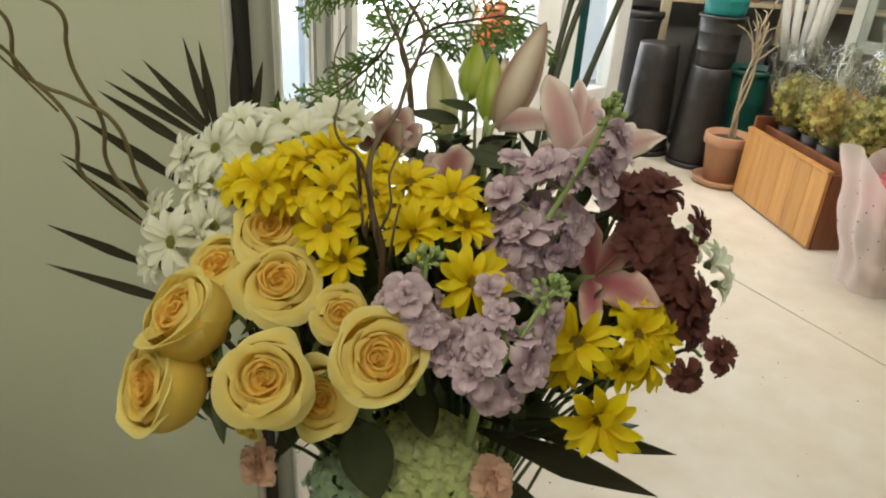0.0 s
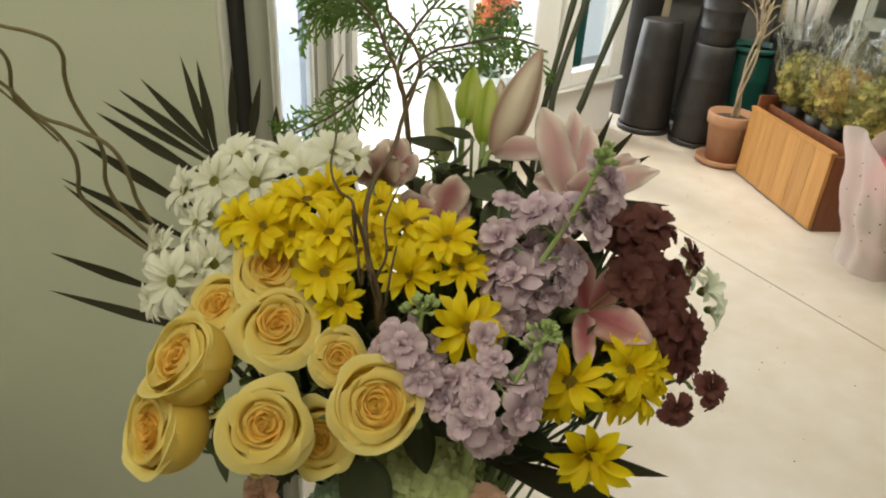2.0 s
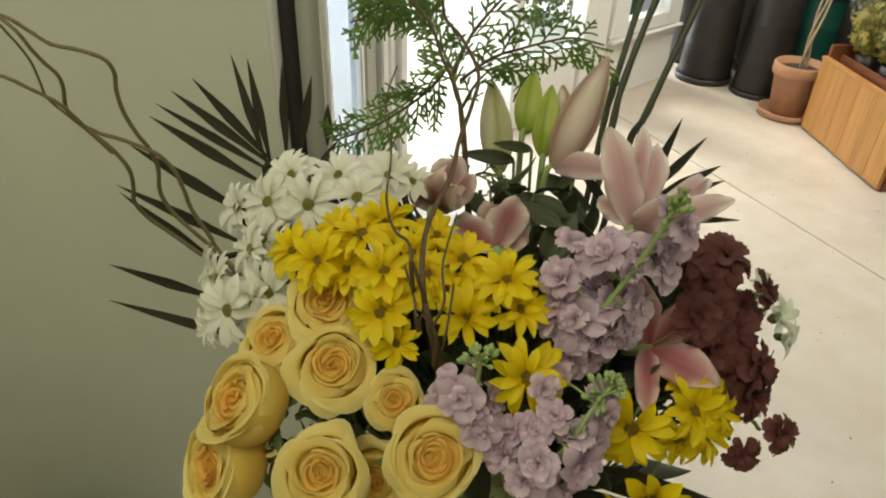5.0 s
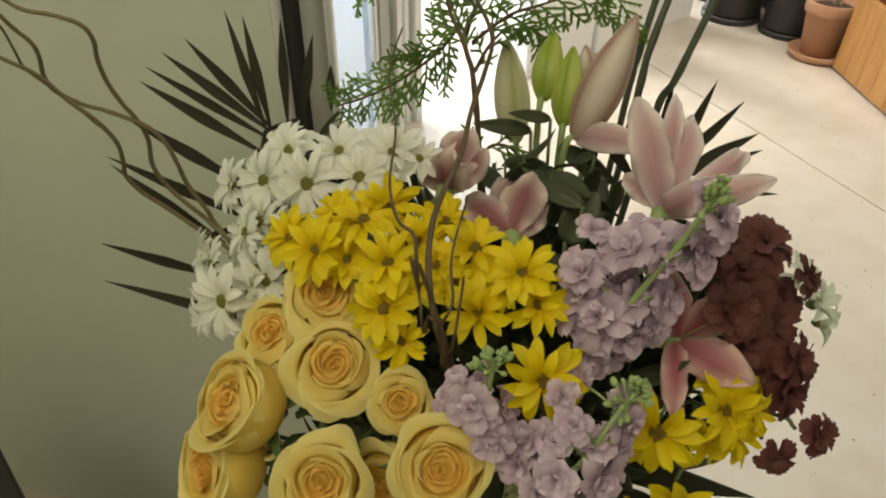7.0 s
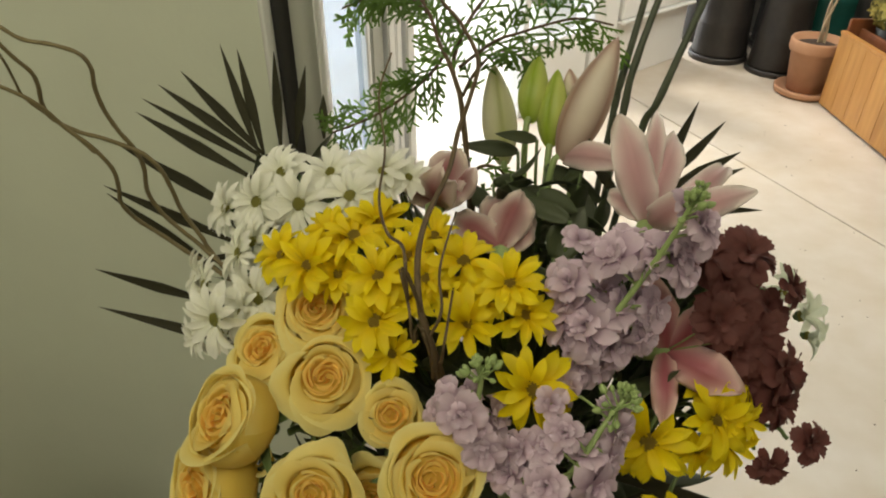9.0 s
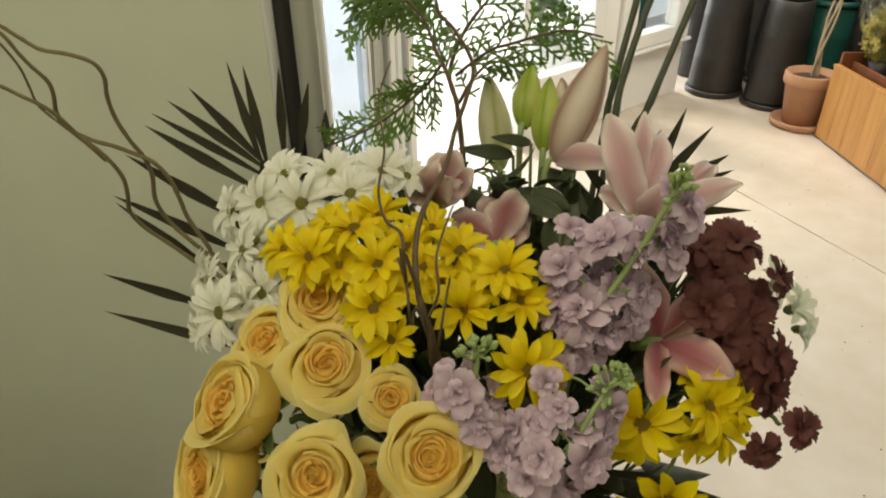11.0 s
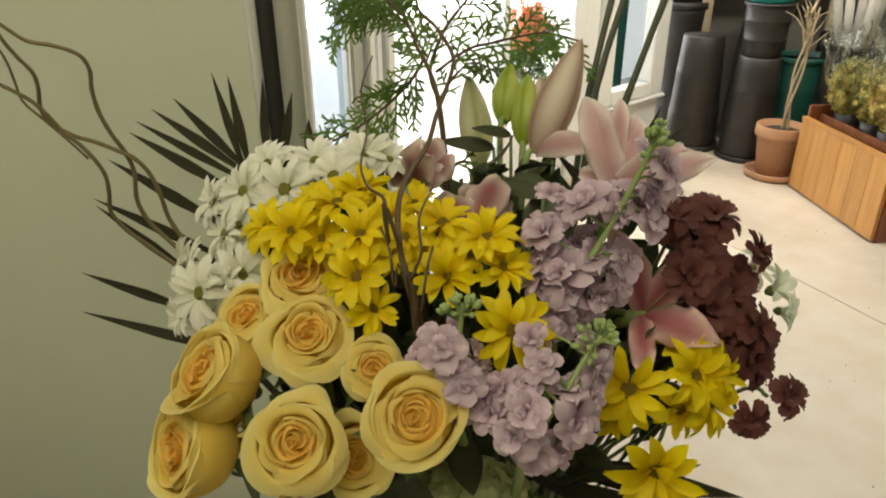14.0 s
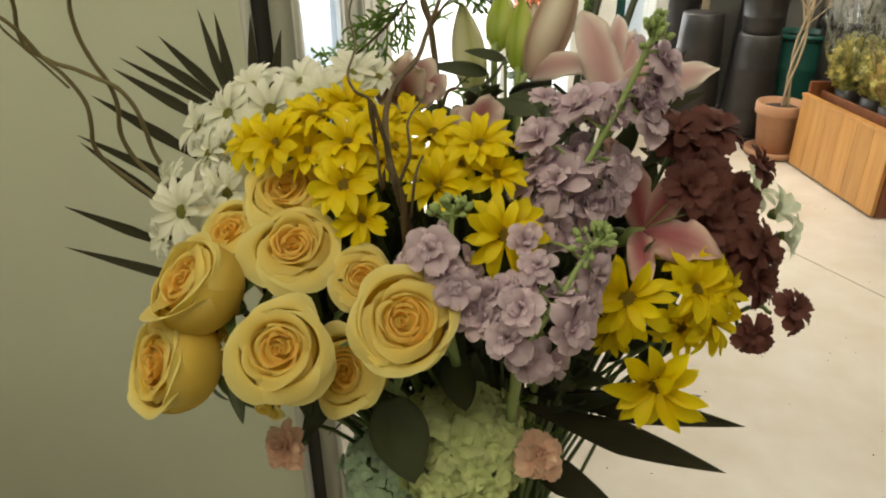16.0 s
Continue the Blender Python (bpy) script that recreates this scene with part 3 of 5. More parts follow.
def daisy(name, label, group, p, R, way, petals, disc, layers, seed, disc_size=0.19, cat="daisy", stem=STEM, rise=0.0, wild=13):
    """layers: (number of petals, lift in degrees, length, start height)."""
    k = random.Random(seed)
    ob = thing(name, label, cat, facing(p, way, k.uniform(0, 6.28)), group)
    cup = k.uniform(-6, 10)
    for n, lift, long, high in layers:
        off = k.uniform(0, 360)
        for i in range(n):
            s = R * long * k.uniform(0.88, 1.06)
            m = turn("Z", off + 360 / n * (i + k.uniform(-0.28, 0.28))) @ Matrix.Translation((R * 0.07, 0, R * high)) @ turn("Y", -(lift + cup + k.uniform(-wild, wild))) @ turn("X", k.uniform(-wild, wild) * 1.5) @ Matrix.Diagonal((s, s * k.uniform(0.85, 1.15), s, 1))
            part("petal", k.choice(petals), None, ob, at=m)
    part("disc", disc, None, ob, at=Matrix.Diagonal((R * disc_size, R * disc_size, R * disc_size, 1)) @ Matrix.Translation((0, 0, 0.25)))
    part("calyx", lathe([(0.0, -0.22 * R), (0.09 * R, -0.2 * R), (0.2 * R, -0.04 * R), (0.0, 0.0)], 10), STEM, ob)
    add_stem(ob, p, way, stem, 0.0019, rise=rise)
    return ob


WHITE = [
    (-0.139, 0.79, 1.312, 0.031, -0.35, -0.5, 0.75),
    (-0.096, 0.784, 1.319, 0.032, -0.1, -0.65, 0.7),
    (-0.138, 0.687, 1.261, 0.031, -0.3, -0.7, 0.55),
    (-0.109, 0.71, 1.269, 0.029, -0.1, -0.75, 0.6),
    (-0.046, 0.775, 1.337, 0.027, 0, -0.3, 0.9),
    (-0.023, 0.8, 1.349, 0.027, 0.1, -0.2, 0.95),
    (-0.137, 0.74, 1.291, 0.026, -0.6, -0.3, 0.6),
    (-0.121, 0.81, 1.333, 0.028, -0.2, -0.2, 0.9),
    (-0.075, 0.81, 1.338, 0.026, 0, -0.2, 1),
    (-0.163, 0.72, 1.267, 0.027, -0.7, -0.3, 0.5),
    (-0.177, 0.8, 1.295, 0.029, -0.6, -0.3, 0.6),
    (-0.002, 0.8, 1.346, 0.021, 0.2, -0.2, 0.9),
    (-0.161, 0.69, 1.235, 0.021, -0.6, -0.6, 0.3),
    (-0.133, 0.76, 1.29, 0.026, -0.4, -0.5, 0.7),
]
WHITE += [(x + 0.016 * (-1) ** i, y + 0.016, z - 0.004, r * 0.92, a - 0.25, b + 0.1, c) for i, (x, y, z, r, a, b, c) in enumerate(WHITE)]
for i, (x, y, z, r, a, b, c) in enumerate(WHITE):
    daisy("white_daisy", "white daisy chrysanthemum with a greenish yellow centre", "white daisies", (x, y, z), r * 0.98, (a, b - 0.30, c * 0.8), WHITE_SET, WHITE_DISC, ((13, 2, 1.0, 0.0), (9, 14, 0.86, 0.04)), 200 + i, 0.22)
YELLOW = [
    (0.004, 0.668, 1.298, 0.024, -0.05, -0.7, 0.65),
    (-0.057, 0.7, 1.316, 0.025, -0.15, -0.65, 0.75),
    (-0.034, 0.7, 1.311, 0.02, 0, -0.7, 0.7),
    (0.07, 0.68, 1.296, 0.024, 0.1, -0.7, 0.65),
    (0.122, 0.643, 1.278, 0.027, 0.15, -0.75, 0.6),
    (0.098, 0.7, 1.321, 0.025, -0.05, -0.5, 0.85),
    (0.111, 0.69, 1.303, 0.021, 0.2, -0.65, 0.7),
    (0.06, 0.72, 1.322, 0.025, 0.1, -0.4, 0.9),
    (0.023, 0.69, 1.307, 0.02, 0.15, -0.6, 0.7),
    (0.034, 0.74, 1.329, 0.021, 0.1, -0.4, 0.9),
    (-0.026, 0.72, 1.333, 0.026, -0.05, -0.35, 0.9),
    (0.002, 0.69, 1.322, 0.023, 0, -0.6, 0.8),
    (-0.087, 0.72, 1.309, 0.022, -0.3, -0.5, 0.75),
    (-0.012, 0.74, 1.334, 0.024, 0.1, -0.3, 0.9),
    (-0.048, 0.73, 1.328, 0.022, -0.2, -0.35, 0.9),
    (0.018, 0.66, 1.277, 0.019, 0.1, -0.8, 0.4),
    (0.017, 0.72, 1.323, 0.02, 0.1, -0.5, 0.8),
    (0.085, 0.7, 1.306, 0.018, 0, -0.6, 0.7),
    (0.035, 0.7, 1.318, 0.018, 0.1, -0.5, 0.8),
    (0.051, 0.7, 1.304, 0.018, 0.05, -0.5, 0.8),
]
YELLOWLOW = [
    (0.21, 0.655, 1.229, 0.029, -0.1, -0.85, 0.4),
    (0.235, 0.645, 1.166, 0.034, -0.10, -0.95, 0.06),
    (0.263, 0.7, 1.215, 0.03, 0.35, -0.6, 0.55),
    (0.256, 0.735, 1.222, 0.024, 0.2, -0.6, 0.7),
    (0.278, 0.7, 1.189, 0.027, 0.5, -0.6, 0.3),
    (0.258, 0.7, 1.181, 0.022, 0.2, -0.8, 0.3),
    (0.284, 0.71, 1.21, 0.022, 0.6, -0.5, 0.4),
    (0.204, 0.68, 1.189, 0.021, 0, -0.9, 0.1),
]
for i, (x, y, z, r, a, b, c) in enumerate(YELLOW):
    daisy("yellow_daisy", "bright yellow daisy chrysanthemum with an olive centre", "yellow daisies", (x, y, z), r * 1.08, (a, b, c), YELLOW_SET, YELLOW_DISC, ((11, 10, 1.05, 0.0), (8, 26, 0.88, 0.05)), 300 + i, 0.25, wild=20)
for i, (x, y, z, r, a, b, c) in enumerate(YELLOWLOW):
    daisy("yellow_daisy", "bright yellow daisy chrysanthemum leaning out over the floor", "yellow daisies", (x, y, z), r * 1.06, (a, b, c), YELLOW_SET, YELLOW_DISC, ((11, 10, 1.05, 0.0), (8, 30, 0.84, 0.05)), 340 + i, 0.24, rise=0.06, wild=22)


def notched_petal(seed):
    """A strap petal along +x, widest near its end, with two notches in the tip."""
    k = random.Random(seed)
    bend, twist = k.uniform(0.05, 0.2), k.uniform(-0.3, 0.3)

    def at(u, v):
        w = 2 * u - 1
        half = 0.09 + 0.22 * math.sin(min(1, v / 0.8) * math.pi / 2)
        tip = 1 - (0.10 * (0.5 + 0.5 * math.cos(w * math.pi * 3 + 0.4)) + 0.12 * w * w) * max(0, (v - 0.6) / 0.4)
        return Vector((v * tip, w * half, bend * math.sin(2.8 * v) - 0.12 * v * v + 0.12 * w * w * v + twist * w * half * v))

    return mesh_of(sheet(at, 8, 6), DARK_PETAL)


DARK_SET = [notched_petal(540 + i) for i in range(6)]
DARK = [
    (0.337, 0.7, 1.203, 0.018, 0.5, -0.6, 0.5),
    (0.308, 0.685, 1.189, 0.017, 0.3, -0.8, 0.2),
    (0.247, 0.775, 1.315, 0.026, 0, -0.4, 0.8),
    (0.278, 0.785, 1.315, 0.025, 0.3, -0.3, 0.8),
    (0.319, 0.79, 1.285, 0.019, 0.7, -0.3, 0.5),
    (0.265, 0.76, 1.291, 0.026, 0.1, -0.6, 0.7),
    (0.295, 0.765, 1.252, 0.027, 0.3, -0.6, 0.6),
    (0.319, 0.75, 1.231, 0.027, 0.6, -0.5, 0.5),
    (0.277, 0.745, 1.25, 0.027, 0.2, -0.7, 0.6),
    (0.316, 0.735, 1.208, 0.025, 0.5, -0.6, 0.3),
    (0.257, 0.74, 1.281, 0.025, 0.1, -0.7, 0.6),
    (0.307, 0.79, 1.26, 0.022, 0.4, -0.4, 0.7),
    (0.29, 0.74, 1.223, 0.025, 0.3, -0.7, 0.4),
]
for i, (x, y, z, r, a, b, c) in enumerate(DARK):
    daisy("burgundy_chrysanthemum", "dark burgundy brown chrysanthemum with notched petals", "burgundy chrysanthemums", (x, y, z), r * 1.02, (a, b, c), DARK_SET, DARK_DISC, ((9, 2, 1.0, 0.0), (7, 24, 0.82, 0.05), (4, 52, 0.5, 0.08)), 400 + i, 0.2, "chrysanthemum", rise=0.05)
PALEDAISY = [
    (0.351, 0.83, 1.227, 0.024, 0.7, -0.1, 0.6),
    (0.333, 0.84, 1.244, 0.022, 0.5, -0.2, 0.8),
    (0.362, 0.83, 1.206, 0.020, 0.8, -0.2, 0.2),
]
for i, (x, y, z, r, a, b, c) in enumerate(PALEDAISY):
    daisy("pale_daisy", "pale greenish white daisy behind the burgundy flowers", "pale daisies", (x, y, z), r * 1.15, (a, b - 0.3, c), PALE_SET, PALE_DISC, ((9, 25, 1.0, 0.0),), 450 + i)


EYELET = mesh_of(lathe([(0.0, -0.35), (0.10, -0.32), (0.16, -0.05), (0.10, 0.06), (0.0, 0.08)], 8), STEM_PALE)
CARNEYE = mesh_of(lathe([(0.0, -0.35), (0.12, -0.32), (0.2, -0.05), (0.12, 0.1), (0.0, 0.14)], 8), CARN)
STOCK_PETALS = [ruffle_petal(1.0, 0.92, 500 + i, LILAC) for i in range(5)]
CARN_PETALS = [ruffle_petal(1.0, 0.85, 520 + i, CARN, 1.0) for i in range(5)]


def ruffle(owner, name, m, R, petals, eye, layers, k):
    """A ruffled floret: a small eye with rings of petals; layers: (petals, lift, length)."""
    ob = part(name, eye, None, owner, at=m @ Matrix.Diagonal((R, R, R, 1)))
    for j, (n, lift, long) in enumerate(layers):
        off = k.uniform(0, 360)
        for i in range(n):
            s = long * k.uniform(0.72, 1.16)
            part("petal", k.choice(petals), None, ob, at=turn("Z", off + 360 / n * (i + k.uniform(-0.2, 0.2))) @ Matrix.Translation((0.03, 0, 0.06 * j)) @ turn("Y", -(lift + k.uniform(-13, 13))) @ turn("X", k.uniform(-18, 18)) @ Matrix.Diagonal((s, s, s, 1)))
    return ob


BUDLET = mesh_of(lathe([(0.0, 0.0), (0.5, 0.25), (0.62, 0.6), (0.45, 1.0), (0.2, 1.25), (0.0, 1.3)], 8), STEM_PALE)
STOCKA = [
    (0.138, 0.7, 1.332, 0.017),
    (0.167, 0.705, 1.356, 0.019),
    (0.211, 0.715, 1.353, 0.018),
    (0.224, 0.71, 1.386, 0.014),
    (0.154, 0.685, 1.305, 0.019),
    (0.181, 0.7, 1.314, 0.017),
    (0.2, 0.7, 1.288, 0.018),
    (0.155, 0.675, 1.273, 0.017),
    (0.136, 0.695, 1.298, 0.016),
    (0.179, 0.69, 1.285, 0.018),
    (0.205, 0.71, 1.305, 0.017),
    (0.222, 0.715, 1.368, 0.013),
    (0.141, 0.7, 1.312, 0.016),
    (0.17, 0.685, 1.266, 0.016),
]
STOCKB = [
    (0.138, 0.575, 1.264, 0.016),
    (0.129, 0.58, 1.238, 0.017),
    (0.172, 0.6, 1.235, 0.018),
    (0.146, 0.61, 1.276, 0.014),
    (0.186, 0.63, 1.259, 0.016),
    (0.136, 0.61, 1.262, 0.016),
    (0.16, 0.6, 1.208, 0.018),
    (0.113, 0.6, 1.238, 0.015),
    (0.143, 0.59, 1.216, 0.018),
    (0.182, 0.62, 1.241, 0.016),
    (0.117, 0.61, 1.255, 0.014),
    (0.163, 0.62, 1.253, 0.016),
    (0.145, 0.65, 1.275, 0.015),
    (0.192, 0.655, 1.262, 0.013),
]
STOCKC = [
    (0.078, 0.6, 1.286, 0.016),
    (0.096, 0.595, 1.262, 0.017),
    (0.064, 0.62, 1.279, 0.014),
    (0.087, 0.6, 1.273, 0.015),
    (0.06, 0.615, 1.269, 0.013),
    (0.102, 0.63, 1.261, 0.015),
    (0.078, 0.63, 1.28, 0.014),
    (0.102, 0.6, 1.242, 0.014),
    (0.086, 0.605, 1.241, 0.014),
]
STOCKSTEMS = [
    [(0.154, 0.68, 1.278), (0.182, 0.695, 1.329), (0.202, 0.7, 1.376), (0.214, 0.705, 1.412)],
    [(0.138, 0.6, 1.212), (0.158, 0.61, 1.245), (0.173, 0.63, 1.266), (0.188, 0.645, 1.285)],
    [(0.083, 0.62, 1.23), (0.086, 0.62, 1.264), (0.088, 0.625, 1.284), (0.089, 0.63, 1.305)],
]
STOCKA += [((a[0] + b[0]) / 2 + 0.006, (a[1] + b[1]) / 2 + 0.004, (a[2] + b[2]) / 2 + 0.004, a[3] * 0.95) for a, b in zip(STOCKA, STOCKA[1:])]
EYEWARD = Vector((0.0, -0.72, 0.62))
for florets, line in zip((STOCKA, STOCKB, STOCKC), STOCKSTEMS):
    ob = thing("stock_spike", "lilac stock spike of ruffled florets with a green tip", "stock", Matrix.Translation(line[0]), "lilac stock spikes")
    inv = ob.matrix_basis.inverted()
    pts = spline(line, 6)
    part("stem", tube(bmesh.new(), [inv @ q for q in pts], 0.0026, 0.0017, 8), STEM_PALE, ob, "pale green flower stem")
    for x, y, z, r in florets:
        p = Vector((x, y, z))
        near = min(pts, key=lambda q: (q - p).length)
        way = ((p - near).normalized() * 0.7 + EYEWARD * 0.9).normalized()
        m = inv @ facing(p - way * 0.006, way, rnd.uniform(0, 6.28))
        ruffle(ob, "floret", m, r * (1.06 if florets is STOCKA else 0.92), STOCK_PETALS, EYELET, ((5, 12, 1.12), (4, 40, 0.85), (3, 66, 0.55)), rnd)
        part("pedicel", tube(bmesh.new(), [inv @ q for q in spline([near, near.lerp(p, 0.5) + Vector((0, 0, 0.003)), p - way * 0.008], 3)], 0.0011, 0.0011, 5), STEM_PALE, ob)
        if rnd.random() < 0.5:
            continue
        back = inv @ facing(p + Vector((rnd.uniform(-0.016, 0.016), 0.016, rnd.uniform(-0.02, 0.008))), way + Vector((rnd.uniform(-0.7, 0.7), 0, rnd.uniform(-0.7, 0.7))), rnd.uniform(0, 6))
        ruffle(ob, "floret", back, r * 0.9, STOCK_PETALS, EYELET, ((5, 18, 1.0), (3, 50, 0.7)), rnd)
    for i in range(34):
        down = rnd.uniform(0, 1) ** 1.3
        q = pts[-1].lerp(pts[-5], down)
        way = Vector((rnd.uniform(-1, 1), rnd.uniform(-1, 1), rnd.uniform(-0.3, 0.8))).normalized() + (pts[-1] - pts[-2]).normalized() * (1.2 - down)
        s = rnd.uniform(0.0021, 0.0034) * (0.8 + 0.9 * down)
        out = q + way.normalized() * (0.003 + 0.010 * down)
        part("bud", BUDLET, None, ob, at=inv @ facing(out, way) @ Matrix.Diagonal((s, s, s * 1.35, 1)))
        if down > 0.3:
            part("pedicel", tube(bmesh.new(), [inv @ q, inv @ (out + way.normalized() * 0.002)], 0.0008, 0.0007, 5), STEM_PALE, ob)
    low = NECK + Vector((rnd.uniform(-0.03, 0.03), rnd.uniform(-0.03, 0.03), -0.13))
    part("stem", tube(bmesh.new(), [inv @ q for q in spline([line[0], Vector(line[0]).lerp(low, 0.5) + Vector((0, 0.03, 0)), low], 6)], 0.0042, 0.0045, 8), STEM_PALE, ob)


def long_petal(a, b, W, bulge, seed, frill=0.16):
    """A lily petal from a to b: broad in the middle, channelled, wavy at the pale margin, bending back at its tip."""
    a, b = Vector(a), Vector(b)
    way = b - a
    L = way.length
    side = way.cross(EYEWARD).normalized()
    up = side.cross(way).normalized()
    ph = random.Random(seed).uniform(0, 6)

    def at(u, v):
        w = 2 * u - 1
        half = W / 2 * math.sin(math.pi * (0.13 + 0.855 * v) ** 1.2) ** 0.7
        lift = bulge * L * math.sin(math.pi * v ** 0.8) - 0.16 * L * max(0, (v - 0.6) / 0.4) ** 2 - 0.22 * half * w * w + 0.05 * W * math.exp(-(w / 0.15) ** 2)
        return a + way * v + side * (w * half + 0.03 * L * math.sin(2.5 * v + ph)) + up * (lift + frill * W * (0.3 + v) * abs(w) ** 2.5 * math.sin(11 * v + ph + 2 * w) + 0.4 * frill * W * abs(w) ** 4 * math.sin(27 * v + 2 * ph))

    def tone(u, v):
        return min(1.0, abs(2 * u - 1) ** 1.8 * 0.95 + max(0, (v - 0.5) / 0.5) ** 2 * 0.9 + 0.15 * (1 - v))

    return thicken(sheet(at, 12, 16, tone), 0.0008)


def lily(base, tips, wide, mats, seed, bulge=0.12, frill=0.18):
    base = Vector(base)
    ob = thing("pink_lily", "open pink lily with pale edged recurved petals", "lily", Matrix.Translation(base), "pink lilies")
    mid = sum((Vector(q) for q in tips), Vector()) / len(tips)
    for i, q in enumerate(tips):
        bm = long_petal((0, 0, 0), Vector(q) - base, wide[i], bulge, seed + i, frill)
        part("petal", bm, mats[i % 2], ob)
    out = (mid - base).normalized()
    part("throat", lathe([(0.0, -0.03), (0.004, -0.028), (0.009, -0.002), (0.0, 0.006)], 10), STEM_PALE, ob, at=facing((0, 0, 0), out))
    for i in range(2 if mats[0] is LILY_PINK else 0):
        q = out * 0.03 + Vector((0.012 * math.cos(i * 1.6), 0.004, 0.012 * math.sin(i * 1.6)))
        fil = part("filament", tube(bmesh.new(), spline([(0, 0, 0), q * 0.5 + EYEWARD * 0.006, q], 4), 0.0008, 0.0006, 5), STEM_PALE, ob)
        part("anther", lathe([(0.0, -0.005), (0.0016, -0.003), (0.0016, 0.003), (0.0, 0.005)], 6), BARK, fil, "brown anther", at=Matrix.Translation(q) @ turn("X", 70))
    add_stem(ob, base + out * 0.01, out, STEM, 0.004)
    return ob


LILIES = [
    [(0.225, 0.74, 1.244), (0.256, 0.747, 1.297), (0.274, 0.7, 1.247), (0.223, 0.68, 1.226), (0.194, 0.75, 1.315), (0.258, 0.78, 1.213)],
    [(0.2, 0.8, 1.326), (0.17, 0.84, 1.404), (0.215, 0.86, 1.387), (0.276, 0.87, 1.355), (0.276, 0.8, 1.365), (0.166, 0.83, 1.338), (0.222, 0.76, 1.381), (0.2, 0.87, 1.401)],
    [(0.022, 0.8, 1.323), (0.034, 0.84, 1.361), (0.051, 0.83, 1.348), (-0.006, 0.82, 1.34), (0.029, 0.77, 1.368)],
    [(0.082, 0.78, 1.297), (0.093, 0.83, 1.332), (0.035, 0.81, 1.311), (0.067, 0.84, 1.32), (0.106, 0.82, 1.31)],
]
lily(LILIES[0][0], LILIES[0][1:], (0.026, 0.036, 0.022, 0.030, 0.030), (LILY_PINK, LILY_PINK), 601, 0.10)
lily(LILIES[1][0], LILIES[1][1:], (0.033, 0.029, 0.023, 0.025, 0.022, 0.026, 0.018), (LILY_PALE, LILY_PALE), 611, 0.10)
lily(LILIES[2][0], LILIES[2][1:], (0.038, 0.034, 0.034, 0.036), (LILY_DUSK, LILY_DUSK), 621, 0.07, 0.16)
lily(LILIES[3][0], LILIES[3][1:], (0.038, 0.034, 0.038, 0.030), (LILY_DUSK, LILY_DUSK), 631, 0.07, 0.16)


def bud_mesh(L, W, mat):
    """A closed lily bud along +z: three swollen lobes with grooves between them."""

    def at(u, v):
        a = 2 * math.pi * u
        r = W / 2 * math.sin(math.pi * min(1, 0.04 + 0.96 * v) ** 0.95) ** 0.72 * (1 - 0.30 * v) * (0.90 + 0.16 * abs(math.cos(1.5 * a)) ** 0.6)
        return Vector((r * math.cos(a), r * math.sin(a), L * v))

    bm = sheet(at, 48, 24, lambda u, v: 0.15 + 0.85 * abs(math.cos(3 * math.pi * u)) ** 1.1 * (1 - max(0, (v - 0.82) / 0.18)) * min(1, 0.3 + v * 2))
    bmesh.ops.remove_doubles(bm, verts=bm.verts, dist=1e-5)
    return bm


BUDS = [
    [(0.066, 0.93, 1.3), (0.045, 0.98, 1.386)],
    [(0.089, 0.93, 1.348), (0.091, 0.97, 1.402)],
    [(0.111, 0.92, 1.329), (0.111, 0.955, 1.394)],
    [(0.125, 0.9, 1.326), (0.162, 0.94, 1.432)],
    [(0.128, 0.97, 1.355), (0.122, 0.98, 1.387)],
]
for (foot, tip), mat, wide, label in zip(BUDS, (BUD_CREAM, BUD_GREEN, BUD_GREEN, BUD_PINK, BUD_PINK), (0.040, 0.033, 0.033, 0.046, 0.020), ("cream green closed lily bud", "fresh green closed lily bud", "fresh green closed lily bud", "large pinkish beige lily bud about to open", "small pale pink lily bud behind the green ones")):
    way = Vector(tip) - Vector(foot)
    ob = thing("lily_bud", label, "lily bud", facing(foot, way, rnd.uniform(0, 6)), "lily buds")
    part("bud", bud_mesh(way.length * 1.02, wide, mat), mat, ob)
    add_stem(ob, Vector(foot) + way.normalized() * 0.024, way, STEM_PALE, 0.0035)
# the petal that bends away from the large bud
foot, tip = BUDS[3]
ob = thing("lily_petal", "single pale pink lily petal bending outwards", "lily petal", Matrix.Translation(foot))
part("petal", long_petal((0, 0, 0), (0.058, -0.045, 0.030), 0.028, 0.14, 77, 0.06), LILY_PALE, ob)

# hydrangea heads
HFLORET = []
for i in range(4):
    bm = bmesh.new()
    for j in range(4):
        def at(u, v):
            w = 2 * u - 1
            half = 0.52 * math.sin(math.pi * (0.1 + 0.8 * v)) ** 0.7
            return Vector((v * 0.95 * (1 - 0.12 * w * w), w * half, 0.16 * math.sin(2.6 * v) + 0.08 * math.sin(4 * w + i + j)))
        s = sheet(at, 4, 4)
        s.transform(turn("Z", 90 * j + rnd.uniform(-10, 10)) @ turn("Y", -10 - 14 * (j % 2)))
        tmp = bpy.data.meshes.new("tmp")
        s.to_mesh(tmp)
        s.free()
        bm.from_mesh(tmp)
        bpy.data.meshes.remove(tmp)
    HFLORET.append(bm)
HGREEN = [mesh_of(b.copy(), HYD) for b in HFLORET]
HBLUE = [mesh_of(b, HYDBLUE) for b in HFLORET]
HYDRANGEA = [
    (0.088, 0.67, 1.062, 0.057),
    (0.021, 0.68, 1.016, 0.044),
]
